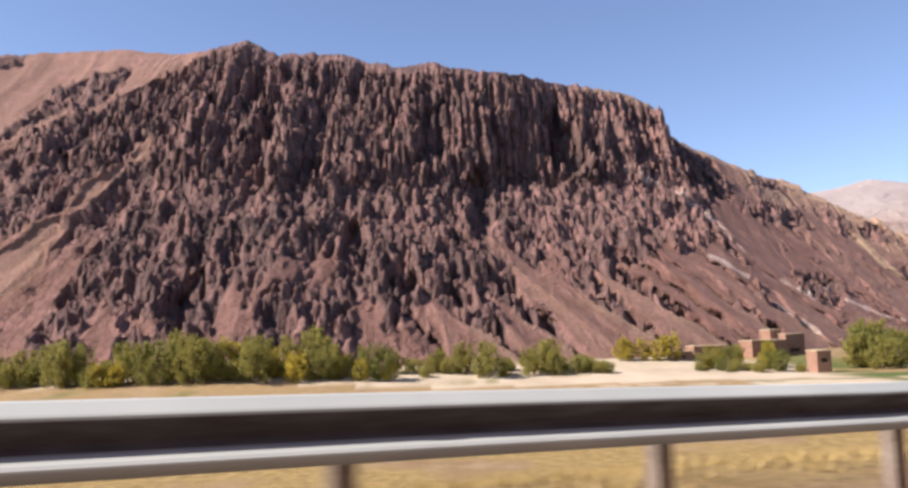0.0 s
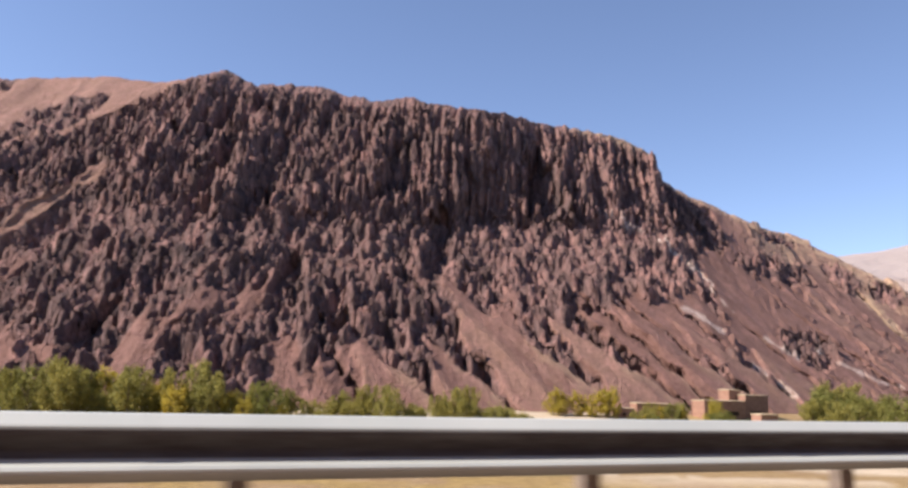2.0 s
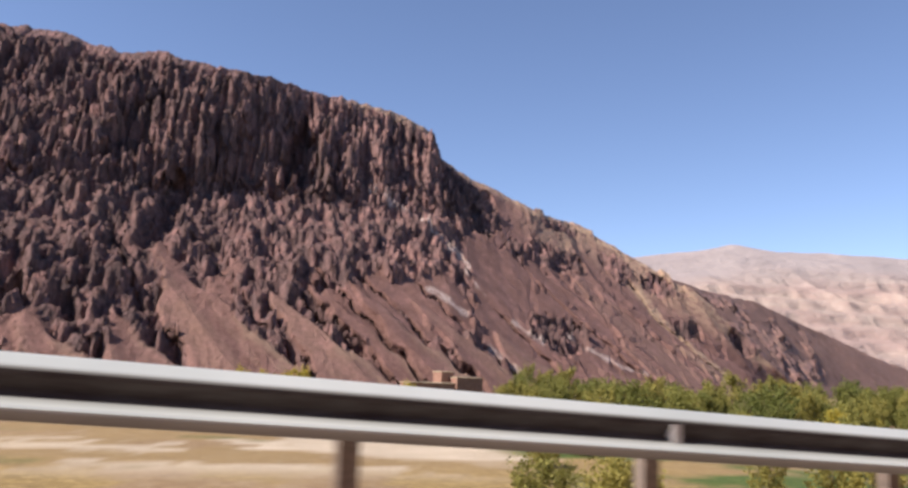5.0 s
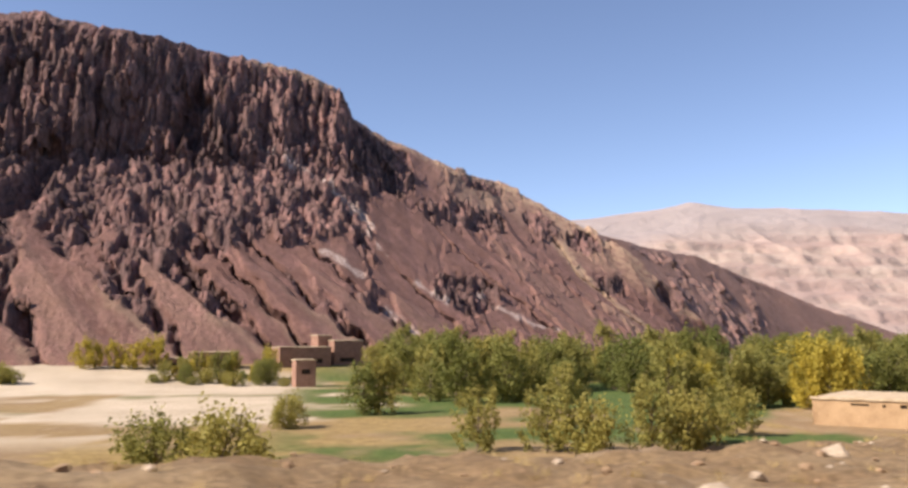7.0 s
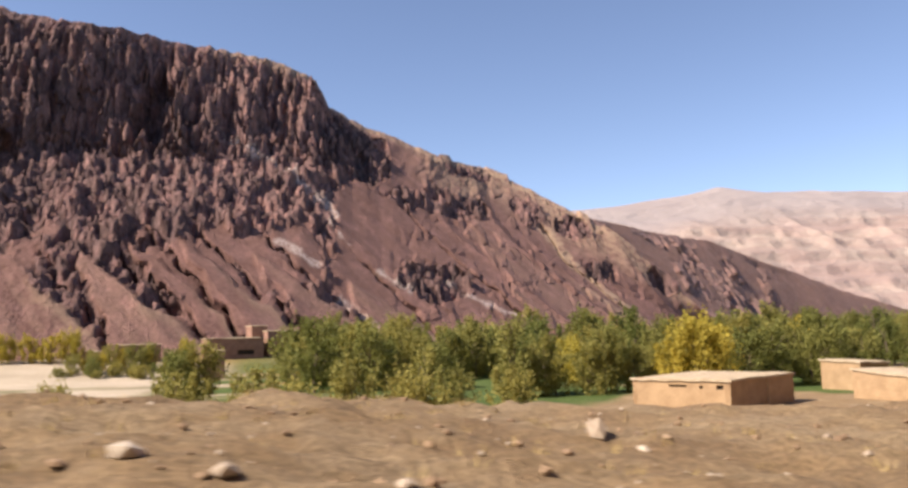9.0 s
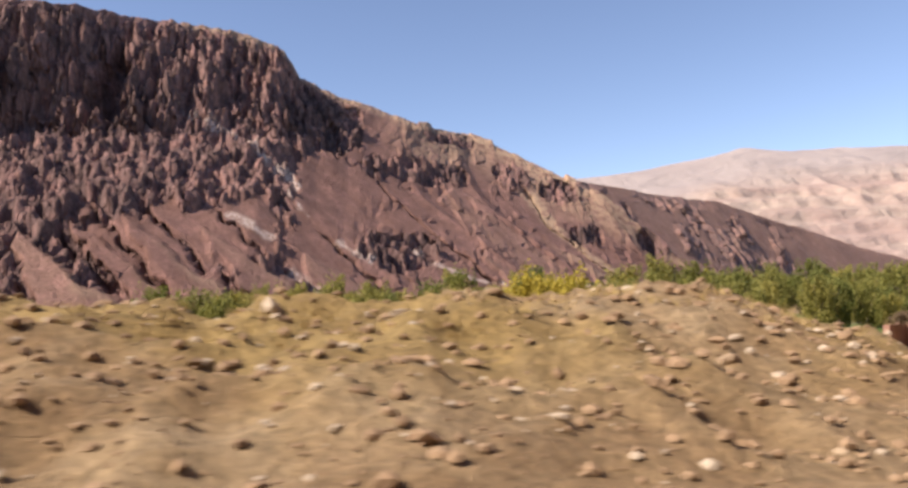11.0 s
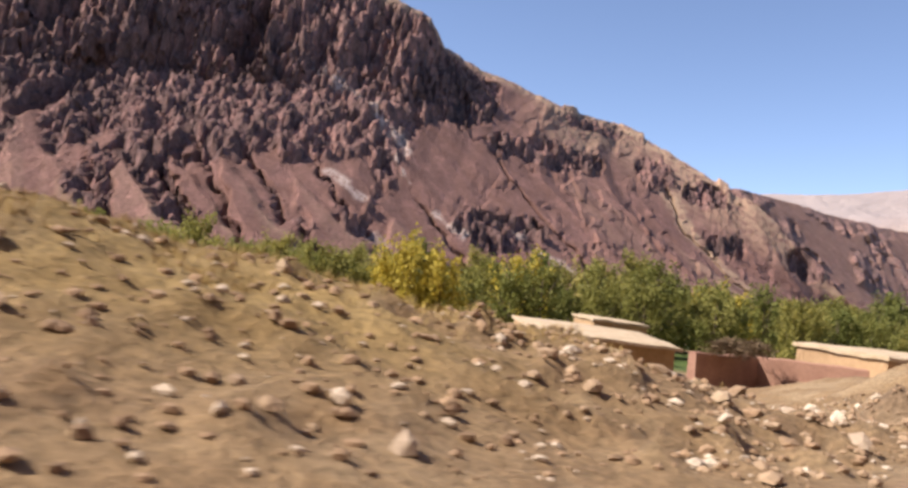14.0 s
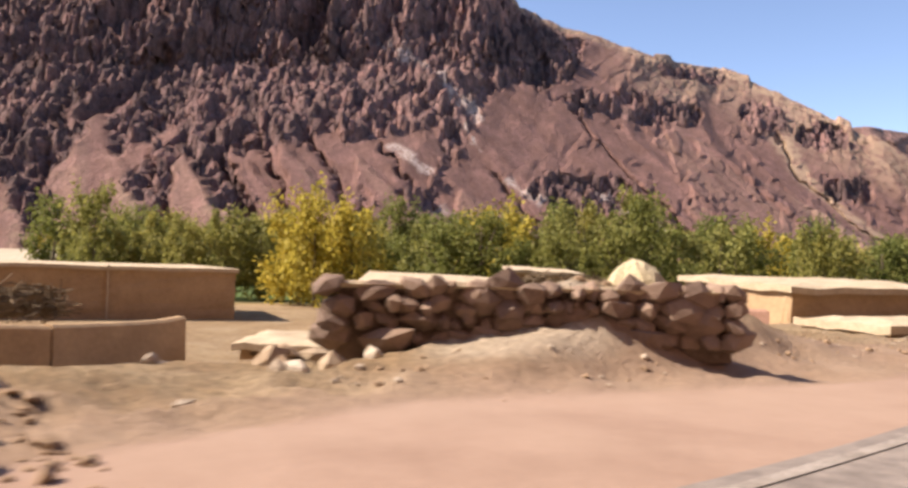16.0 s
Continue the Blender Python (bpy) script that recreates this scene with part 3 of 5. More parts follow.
    out = out + 4.0 * crag * low * smooth(130, 100, X) * (0.35 + 0.65 * patchy) * (frac - smooth(0.72, 1.0, frac) - 0.2)
    fade = smooth(1.0, 0.93, Rr) * 0.7 + 0.3
    out = out * fade * (1 - np.clip(back * 3, 0, 0.8))
    rim = smooth(0.9, 1.0, Rr) * (1 - np.clip(back * 2.5, 0, 1))
    bed = Z + 0.22 * out
    Z = Z + rise * smooth(0.99, 0.9, Rr) + rim * (2.2 * (layers(X / 7, 0 * X, 2, 3) - 0.5) + np.maximum(crag, 0.25) * 2.2 * (layers(X / 3.2, 0 * X, 6, 3) - 0.5) + 2.4 * smooth(165, 185, X) * smooth(0.60, 0.75, grain(X / 6.5, 0 * X, 16))) + 0.22 * out * (1 - rim)
    Y = Y - 0.97 * out
    pale = np.zeros_like(X)
    for (x0, z0), (x1, z1), w in SEAMS:
        t = np.clip(((X - x0) * (x1 - x0) + (bed - z0) * (z1 - z0)) / ((x1 - x0) ** 2 + (z1 - z0) ** 2), 0, 1)
        dist = np.hypot(X - x0 - t * (x1 - x0), bed - z0 - t * (z1 - z0)) + 2.6 * (layers(X / 4, Z / 4, 3, 3) - 0.5)
        pale = np.maximum(pale, 0.8 * smooth(w * 1.25, w * 0.1, dist))
    dry = smooth(0.93, 0.99, Rr) * smooth(60, 80, X) * smooth(300, 250, X) * 0.9 + smooth(150, 190, X) * smooth(0.55, 0.85, Rr) * (1 - crag) * smooth(0.40, 0.55, big) * 0.7 + 0.5 * edge + 0.2 * tongue
    tan_edge = smooth(5, 2, np.abs(Xf - 281 + 6 * fray)) * smooth(62, 50, Z)
    # dark rock tone, plus shade painted into hollows, clefts and western crags
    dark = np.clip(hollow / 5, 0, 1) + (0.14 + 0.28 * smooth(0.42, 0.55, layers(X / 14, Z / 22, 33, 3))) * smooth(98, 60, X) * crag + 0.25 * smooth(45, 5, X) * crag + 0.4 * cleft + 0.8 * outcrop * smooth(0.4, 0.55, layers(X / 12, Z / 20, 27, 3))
    ob = grid_mesh("mountain", X, Y, Z, ROCK, {"crag": crag, "pale": pale, "scree": np.clip(west + fan * smooth(0.42, 0.62, layers(Xf / 3.2, Z / 70, 25, 4)), 0, 1), "rock_tone_shade": np.clip(dark, 0, 1), "dry": np.clip(dry + tan_edge, 0, 1)}, shade=False)
    return tagged(ob, "bare red-brown rocky mountain with dark columnar cliffs and scree slopes", "mountain", kind="structure")


def build_spur():
    """The lower ridge that runs on behind the mountain, down the valley."""
    X, Rr = np.meshgrid(np.concatenate([np.arange(180, 620, 1.6), np.arange(620, 1000, 5)]), np.concatenate([np.linspace(-0.05, 1, 110), [1.3, 2.0]]))
    fy = curve(SPUR_FOOT, X)[0]
    ty, tz = curve(SPUR, X)
    Z, Y = -9 + (tz + 9) * np.minimum(Rr, 1) - 30 * np.clip(Rr - 1, 0, None), fy + (ty - fy) * Rr
    Xf = X + 1.3 * Z
    crag = np.clip(smooth(0.52, 0.60, layers(X / 30, Z / 20, 6, 4)), 0, 1) * smooth(0.0, 0.1, Rr) * smooth(620, 500, X)
    crag = np.maximum(crag, smooth(415, 430, X) * smooth(475, 460, X) * smooth(0.15, 0.25, Rr) * smooth(0.75, 0.6, Rr))
    out = 20 * (layers(Xf / 80, Z / 120, 2, 4) - 0.5) + 2.5 * (ridged(Xf / 34, Z / 90, 5, 3) - 0.45)
    out = out + crag * (6 * (billow(X / 14, Z / 40, 3) - 0.4) + 6 * (blocks(X / 7, Z / 14, 11) - 0.5) + 5 * (blocks(X / 3.5, Z / 7, 21) - 0.5))
    fade = smooth(1.0, 0.85, Rr) * 0.8 + 0.2
    ob = grid_mesh("spur", X, Y - out * fade, Z + 3 * (layers(X / 16, 0 * X, 3, 4) - 0.5) * smooth(0.8, 1, Rr), ROCK, {"crag": crag, "pale": 0.0, "scree": 0.2, "dry": 0.15 + 0 * X}, shade=False)
    return tagged(ob, "low red-brown rocky ridge running on down the valley", "ridge", kind="structure")


def build_sky_block():
    """An unseen dark rock slope, added across the road to block sky light."""
    S, V = np.meshgrid(np.linspace(-60, 330, 200), np.linspace(7, 90, 40))
    c, n = road(S)
    out = V + 5 * (layers(S / 22, V / 15, 3) - 0.5)
    ob = grid_mesh("hillside", c[..., 0] - n[..., 0] * out, c[..., 1] - n[..., 1] * out, c[..., 2] - 0.6 + (V - 7) * 2.2 + 4 * (layers(S / 9, V / 9, 5) - 0.5) * smooth(7, 14, V), ROCK, {"crag": 0.9, "pale": 0.0, "scree": 0.0, "dry": 0.0})
    return tagged(ob, "unseen dark rocky slope added beside the road to block sky light", "hillside", kind="structure")


def build_far_hills():
    x, y = np.meshgrid(np.concatenate([np.linspace(100, 3000, 480), np.linspace(3030, 5200, 60)]), np.linspace(1350, 3300, 300))
    up = smooth(1400, 2700, y - 0.05 * x)
    n = ridged(x / 900, y / 700, 2, 4)
    z = -12 + up * (428 + 36 * n) * (0.93 + 0.24 * smooth(400, 1700, x)) + up * (1 - up) * 260 * (layers(x / 260, y / 160, 4, 5) - 0.5)
    z = z + 40 * up * (layers(x / 420, y / 420, 7, 3) - 0.5)
    # eroded gullies and terraces on the lower slopes
    badland = smooth(0.0, 0.12, up) * smooth(0.80, 0.55, up + 0.25 * (layers(x / 300, y / 300, 6, 4) - 0.5))
    z = z + badland * (34 * (ridged(x / 190, y / 240, 5, 4) - 0.45) + 12 * (layers(x / 60, y / 80, 8, 3) - 0.5))
    shelf = z / 42
    z = z + badland * 18 * (smooth(0.25, 0.75, shelf - np.floor(shelf)) - (shelf - np.floor(shelf)))
    ob = grid_mesh("far_hills", x, y, z, FAR, {"badland": badland}, shade=False)
    return tagged(ob, "pale pinkish bare desert hills far off", "hills", kind="structure")


def build_edge_line():
    """A worn painted line near the asphalt's edge."""
    S, V = np.meshgrid(np.arange(229, 262, 0.5), np.array([2.36, 2.47]))
    c, n = road(S)
    ob = grid_mesh("edge_line", c[..., 0] + n[..., 0] * V, c[..., 1] + n[..., 1] * V, c[..., 2] + 0.045, LINE)
    return tagged(ob, "worn white painted line along the asphalt's edge", "road marking", kind="structure")


build_edge_line()
build_ground(), build_road(), build_mountain(), build_spur(), build_sky_block(), build_far_hills()

# ---- things ----
def part(name, bm, mat, parent=None, label="", smooth_shade=False):
    me = bpy.data.meshes.new(name)
    bm.to_mesh(me)
    bm.free()
    if smooth_shade:
        for p in me.polygons:
            p.use_smooth = True
    me.materials.append(mat)
    ob = new(name, me)
    if parent:
        ob.parent = parent
    if label:
        tagged(ob, label)
    return ob


def box(bm, x0, y0, z0, x1, y1, z1, taper=0.0):
    vs = [bm.verts.new(((x0 if i in (0, 3) else x1) + (taper if i in (0, 3) else -taper) * k, (y0 if i < 2 else y1) + (taper if i < 2 else -taper) * k, z1 if k else z0)) for k in (0, 1) for i in range(4)]
    for f in ((3, 2, 1, 0), (4, 5, 6, 7), (0, 1, 5, 4), (1, 2, 6, 5), (2, 3, 7, 6), (3, 0, 4, 7)):
        bm.faces.new([vs[i] for i in f])
    return vs


def leaf_quads(bm, centres, size, rng):
    for c in centres:
        a, b = rng.normal(size=3), rng.normal(size=3)
        a /= np.linalg.norm(a)
        b -= a * (a @ b)
        b /= np.linalg.norm(b)
        k = size * rng.uniform(0.6, 1.3)
        bm.faces.new([bm.verts.new(Vector(c + k * p)) for p in (a, 0.75 * b - 0.4 * a, -0.75 * b - 0.7 * a)])


def crown_points(rng, n, height, width, lumps, low):
    """Leaf places in a crown of uneven, upward-sweeping tufts with gaps between."""
    pts = []
    lobes = rng.uniform(0, 2 * math.pi, 4)
    m = int(n / lumps)
    for i in range(lumps):
        a, q = rng.uniform(0, 2 * math.pi), rng.uniform(0, 1)
        z = height * (low + (0.9 - low) * (i + rng.uniform(0, 1)) / lumps)
        k = (z / height - low) / (1 - low)
        uneven = 1 + 0.28 * math.sin(2 * a + lobes[0]) * math.sin(5 * k + lobes[1]) + 0.2 * math.sin(3 * a + 4 * k + lobes[2])
        reach = width * uneven * (0.25 + 0.9 * math.sin(math.pi * min(1, 0.15 + 0.83 * k)) ** 0.9) * 0.58
        c = np.array([math.cos(a) * reach * q**0.5, math.sin(a) * reach * q**0.5, z])
        rad = width * rng.uniform(0.11, 0.25)
        p = rng.normal(size=(m, 3))
        p /= np.linalg.norm(p, axis=1)[:, None]
        p = p * rad * rng.uniform(0.3, 1.1, (m, 1)) * np.array([1, 1, rng.uniform(1.2, 2.3)])
        p[:, :2] += 0.22 * p[:, 2:] * np.array([math.cos(a), math.sin(a)])
        pts.append(c + p)
    return np.concatenate(pts)


def limb(bm, a, b, r0, r1, sides=6):
    a, b = Vector(a), Vector(b)
    q = (b - a).to_track_quat("Z", "Y")
    rings = [[bm.verts.new(p + q @ Vector((r * math.cos(2 * math.pi * i / sides), r * math.sin(2 * math.pi * i / sides), 0))) for i in range(sides)] for p, r in ((a, r0), (b, r1))]
    for i in range(sides):
        bm.faces.new((rings[0][i], rings[0][(i + 1) % sides], rings[1][(i + 1) % sides], rings[1][i]))
    bm.faces.new(rings[1])


def make_tree(seed, height, width, leaves, low, mat, label, category="tree"):
    rng = np.random.RandomState(seed)
    top = new("tree")
    bm = bmesh.new()
    lean = rng.uniform(-0.05, 0.05, 2) * height
    stem = [(0, 0, -0.4), (lean[0] * 0.3, lean[1] * 0.3, height * 0.3), (lean[0], lean[1], height * 0.82)]
    r = 0.018 * height + 0.04
    limb(bm, stem[0], stem[1], r, r * 0.7), limb(bm, stem[1], stem[2], r * 0.7, r * 0.15)
    for i in range(9):
        z = height * rng.uniform(0.18, 0.6)
        a = rng.uniform(0, 2 * math.pi)
        k = width * rng.uniform(0.3, 0.55)
        limb(bm, (lean[0] * z / height, lean[1] * z / height, z), (math.cos(a) * k, math.sin(a) * k, z + k * rng.uniform(0.8, 1.6)), r * 0.35, r * 0.08, 5)
    part("trunk", bm, BARK, top)
    bm = bmesh.new()
    leaf_quads(bm, crown_points(rng, leaves, height, width, int(22 + height * 2.4), low), 0.25 if height > 5 else 0.16, rng)
    part("crown", bm, mat, top)
    return tagged(top, label, category, "trees along the river")


def plant(kinds, spots):
    """Copies of the model trees at places of the plan: kind, x, y, size, turn."""
    for k, x, y, size, turn in spots:
        z = ground_at(x, y)[0]
        m = Matrix.LocRotScale((x, y, z - 0.15), Euler((0, 0, turn)), (1, 1, 1))
        t = copy_thing(kinds[k], m)
        slim = 1.0 if k == "bush" else 0.95
        t.scale = (size * slim * (0.85 + 0.3 * ((x * 7.13) % 1)), size * slim * (0.85 + 0.3 * ((y * 3.77) % 1)), size * (1.0 if k == "bush" else 0.82 + 0.22 * ((x * 5.31) % 1)))


def grow_far_woods(kinds, spots):
    """The crowns far down the valley, in one mass."""
    vs, fs, ms, base = [], [], [], 0
    names = sorted(kinds)
    shapes = {}
    for k in names:
        me = [c for c in kinds[k].children if c.name.startswith("crown")][0].data
        co = np.empty(len(me.vertices) * 3, np.float32)
        me.vertices.foreach_get("co", co)
        shapes[k] = co.reshape(-1, 3)
    for k, x, y, size, turn in spots:
        p, c, n = shapes[k] * size, math.cos(turn), math.sin(turn)
        vs.append(np.stack([p[:, 0] * c - p[:, 1] * n + x, p[:, 0] * n + p[:, 1] * c + y, p[:, 2] + ground_at(x, y)[0] - 0.15], 1))
        fs.append(np.arange(len(p)).reshape(-1, 3) + base)
        ms.append(np.full(len(p) // 3, names.index(k)))
        base += len(p)
    me = bpy.data.meshes.new("woods")
    me.from_pydata(np.concatenate(vs).tolist(), [], np.concatenate(fs).tolist())
    for k in names:
        me.materials.append([c for c in kinds[k].children if c.name.startswith("crown")][0].data.materials[0])
    me.polygons.foreach_set("material_index", np.concatenate(ms).astype(np.int32))
    return tagged(new("woods", me), "green and yellowing trees far down the valley", "woods", kind="stuff")


def grow_trees():
    kinds = {
        "green": make_tree(1, 10, 5.2, 3000, 0.10, LEAF, "green leafy willow tree beside the river"),
        "green2": make_tree(2, 12, 5.0, 3000, 0.12, LEAF, "tall green poplar tree turning yellow at its tips"),
        "dark": make_tree(3, 10, 5.6, 3000, 0.08, LEAF_DARK, "dark green bushy willow tree beside the fields"),
        "dark2": make_tree(4, 12, 4.6, 3000, 0.10, LEAF_DARK, "dark green slender poplar tree"),
        "gold": make_tree(5, 10, 5.4, 3200, 0.10, LEAF_GOLD, "yellow autumn poplar tree"),
        "gold2": make_tree(6, 8, 4.6, 2400, 0.08, LEAF_GOLD, "small yellow autumn tree at the mountain's foot"),
        "bush": make_tree(8, 4.2, 4.2, 3600, 0.04, LEAF, "low green willow bush on the river flat", "bush"),
    }
    rng = np.random.RandomState(11)
    spots = []

    def belt(x0, y0, x1, y1, n, deep, mixture, lo, hi):
        for i in range(n):
            f, o = (i + rng.uniform(0.1, 0.9)) / n, rng.uniform(-deep, deep)
            spots.append((mixture[rng.randint(len(mixture))], x0 + (x1 - x0) * f - o * 0.3, y0 + (y1 - y0) * f + o, rng.uniform(lo - 0.2, hi + 0.1), rng.uniform(0, 6.28)))

    # far bank, along the mountain's foot
    belt(-230, 206, -95, 196, 44, 7, ["green", "green", "dark", "green", "bush"], 1.05, 1.4)
    belt(-95, 196, -20, 211, 44, 6, ["green", "dark", "green", "bush", "gold2", "green"], 0.85, 1.2)
    belt(-20, 214, 40, 230, 30, 5, ["bush", "green", "gold2", "bush", "green"], 0.7, 1.05)
    belt(44, 246, 66, 252, 5, 2, ["gold2", "gold", "bush"], 0.8, 1.0)
    belt(66, 240, 92, 246, 12, 5, ["gold2", "green", "dark", "gold"], 0.6, 0.8)
    belt(66, 232, 100, 236, 12, 3, ["bush", "dark", "bush"], 0.5, 0.7)
    # the belt of poplars down the valley
    belt(118, 240, 150, 278, 20, 10, ["green", "dark", "green2", "green"], 0.9, 1.25)
    belt(119, 182, 172, 240, 38, 15, ["dark", "green", "dark2", "green2", "green"], 0.9, 1.2)
    belt(150, 190, 300, 330, 60, 22, ["dark", "dark2", "green", "green2", "dark"], 0.9, 1.25)
    belt(165, 165, 270, 215, 44, 12, ["green", "dark", "dark2", "green2", "dark", "green", "gold"], 0.8, 1.1)
    belt(290, 300, 470, 520, 55, 26, ["dark", "dark2", "green", "green2"], 0.9, 1.3)
    belt(110, 150, 150, 172, 12, 7, ["green", "dark", "bush"], 0.7, 1.0)
    # behind the mud houses
    belt(150, 150, 176, 152, 10, 3, ["green2", "green", "green"], 0.75, 0.95)
    spots.append(("gold", 175.5, 146, 1.0, 0.4)), spots.append(("gold", 178.5, 147, 0.9, 1.4)), spots.append(("gold", 173, 148, 0.8, 2.4))
    belt(184, 152, 240, 166, 20, 5, ["green", "dark", "dark2", "green"], 0.65, 0.9)
    # singles on the flat
    for k, x, y, size in (("green", 118, 111, 0.62), ("green", 124, 110, 0.66), ("bush", 127, 108, 1.1), ("green", 132, 106, 0.66), ("bush", 136, 108, 1.2), ("dark", 110, 150, 0.85), ("gold2", 158, 130, 0.72),
                          ("bush", 98, 97, 1.15), ("bush", 101, 134, 0.9), ("dark", 151, 122, 0.6), ("bush", 93, 101, 1.0), ("green", 140, 112, 0.6), ("green", 146, 118, 0.6), ("bush", 142, 140, 1.2)):
        spots.append((k, x, y, size, x))
    # a gap in the trees towards the pale river sand
    gap = lambda x, y: -9 < (x - 200) * 0.733 + (y - 75) * 0.68 < 9 and 60 < -(x - 200) * 0.68 + (y - 75) * 0.733 < 165
    far = lambda x, y: math.hypot(x - 125, y - 45) > 215 and x > 150
    plant(kinds, [p for p in spots if not gap(p[1], p[2]) and not far(p[1], p[2])])
    grow_far_woods(kinds, [p for p in spots if far(p[1], p[2])])
    for k in kinds.values():
        for o in (*k.children_recursive, k):
            bpy.data.objects.remove(o)


def beam_profile(lean=0.085):
    """Two waves of pressed steel, seen from its end: out, up, and how much shade is painted there."""
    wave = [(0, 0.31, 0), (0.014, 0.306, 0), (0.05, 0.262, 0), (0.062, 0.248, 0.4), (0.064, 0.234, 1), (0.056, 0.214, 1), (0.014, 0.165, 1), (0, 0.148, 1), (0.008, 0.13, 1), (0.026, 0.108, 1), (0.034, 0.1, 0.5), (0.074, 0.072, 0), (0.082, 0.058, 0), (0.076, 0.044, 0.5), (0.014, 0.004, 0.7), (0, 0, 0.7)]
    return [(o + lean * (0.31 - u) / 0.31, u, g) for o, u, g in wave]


# along the road: the rail's distance from its middle, and the height of its top
RAIL = [(-20, 3.8, 0.80), (1.8, 3.8, 0.14), (5.2, 3.85, 0.02), (12, 3.9, -0.10), (22.3, 4.05, -0.415), (31.4, 4.25, -0.64), (39.5, 4.4, -0.69), (47.5, 4.6, -0.71), (55, 4.8, -0.69), (63.2, 4.8, -0.61), (70.7, 4.8, -0.66), (78.3, 4.8, -0.79), (85.7, 4.8, -1.17), (92, 4.8, -1.5), (98, 4.9, -1.8)]


def rail_point(s, out, up):
    (v, top), (c, n) = curve(RAIL, s), road(s)
    return Vector((c[0] + n[0] * (v - out), c[1] + n[1] * (v - out), top - 0.31 + up))


# where posts stand along the road; those between are evenly spaced
POST_KNOTS = (-14.4, 1.3, 3.3, 5.5, 12.6, 14.8, 21.4, 23.4, 46.5, 48.6, 50.8, 53.2, 55.2, 57.1, 57.8, 61.45, 63.45, 65.5, 69.8, 71.7, 73.8, 76.9, 78.9, 80.9, 85.1, 87.1, 91.4, 97.4)


def post_places(s0, s1):
    out = []
    for a, b in zip(POST_KNOTS, POST_KNOTS[1:]):
        n = max(1, round((b - a) / 2.04))
        out += [a + (b - a) * i / n for i in range(n)]
    return [q for q in out if s0 < q < s1]


def build_guardrail(s0, s1):
    top = new("guardrail")
    prof = beam_profile()
    s = s0
    while s < s1 - 0.5:
        e = min(s + 4.0, s1)
        bm = bmesh.new()
        shade_layer = bm.verts.layers.float.new("wave_shade")
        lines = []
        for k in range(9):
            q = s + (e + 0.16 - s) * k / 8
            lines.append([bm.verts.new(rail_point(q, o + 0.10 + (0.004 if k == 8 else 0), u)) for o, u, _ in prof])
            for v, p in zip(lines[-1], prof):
                v[shade_layer] = p[2]
        for a, b in zip(lines, lines[1:]):
            for i in range(len(prof) - 1):
                bm.faces.new((a[i], b[i], b[i + 1], a[i + 1]))
        bmesh.ops.recalc_face_normals(bm, faces=bm.faces)
        bmesh.ops.solidify(bm, geom=bm.faces[:], thickness=0.004)
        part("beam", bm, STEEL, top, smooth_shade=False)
        s = e
    for q in post_places(s0, s1):
        c, n = road(q)
        p = rail_point(q, 0, 0)
        t = Vector((n[1], -n[0], 0))
        w = Vector((n[0], n[1], 0))
        base = ground_at(p.x, p.y)[0] - 0.3
        bm = bmesh.new()
        for z0, z1, wide, deep, off in ((base, p.z + 0.27, 0.06, 0.055, 0.03), (p.z + 0.06, p.z + 0.24, 0.05, 0.05, -0.06)):
            vs = [bm.verts.new(Vector((p.x, p.y, z)) + t * a * wide + w * (b * deep + off)) for z in (z0, z1) for a, b in ((-1, -1), (1, -1), (1, 1), (-1, 1))]
            for f in ((3, 2, 1, 0), (4, 5, 6, 7), (0, 1, 5, 4), (1, 2, 6, 5), (2, 3, 7, 6), (3, 0, 4, 7)):
                bm.faces.new([vs[i] for i in f])
        post = part("post", bm, POST_STEEL, top)
        bm = bmesh.new()
        bmesh.ops.create_cone(bm, cap_ends=True, segments=8, radius1=0.022, radius2=0.018, depth=0.03)
        spot = rail_point(q, 0.115, 0.155)
        bmesh.ops.transform(bm, matrix=Matrix.Translation(spot) @ (-w).to_track_quat("Z", "Y").to_matrix().to_4x4(), verts=bm.verts)
        part("bolt", bm, POST_STEEL, post)
    for q in (23.45, 48.68, 61.48, 87.16):
        if s0 < q < s1:
            c, n = road(q)
            w, t = Vector((n[0], n[1], 0)), Vector((n[1], -n[0], 0))
            a, b = rail_point(q, 0.12, 0.10), rail_point(q, 0.12, 0.22)
            bm = bmesh.new()
            vs = [bm.verts.new(p + t * k - w * o) for p in (a, b) for k, o in ((-0.045, 0.0), (0.045, 0.0), (0.045, 0.075), (-0.02, 0.075))]
            for f in ((3, 2, 1, 0), (4, 5, 6, 7), (0, 1, 5, 4), (1, 2, 6, 5), (2, 3, 7, 6), (3, 0, 4, 7)):
                bm.faces.new([vs[i] for i in f])
            part("reflector", bm, WHITE, top, "small white reflector bracket on the rail")
    return tagged(top, "dusty galvanised steel roadside guardrail on short posts", "guardrail", "guardrails along the road")


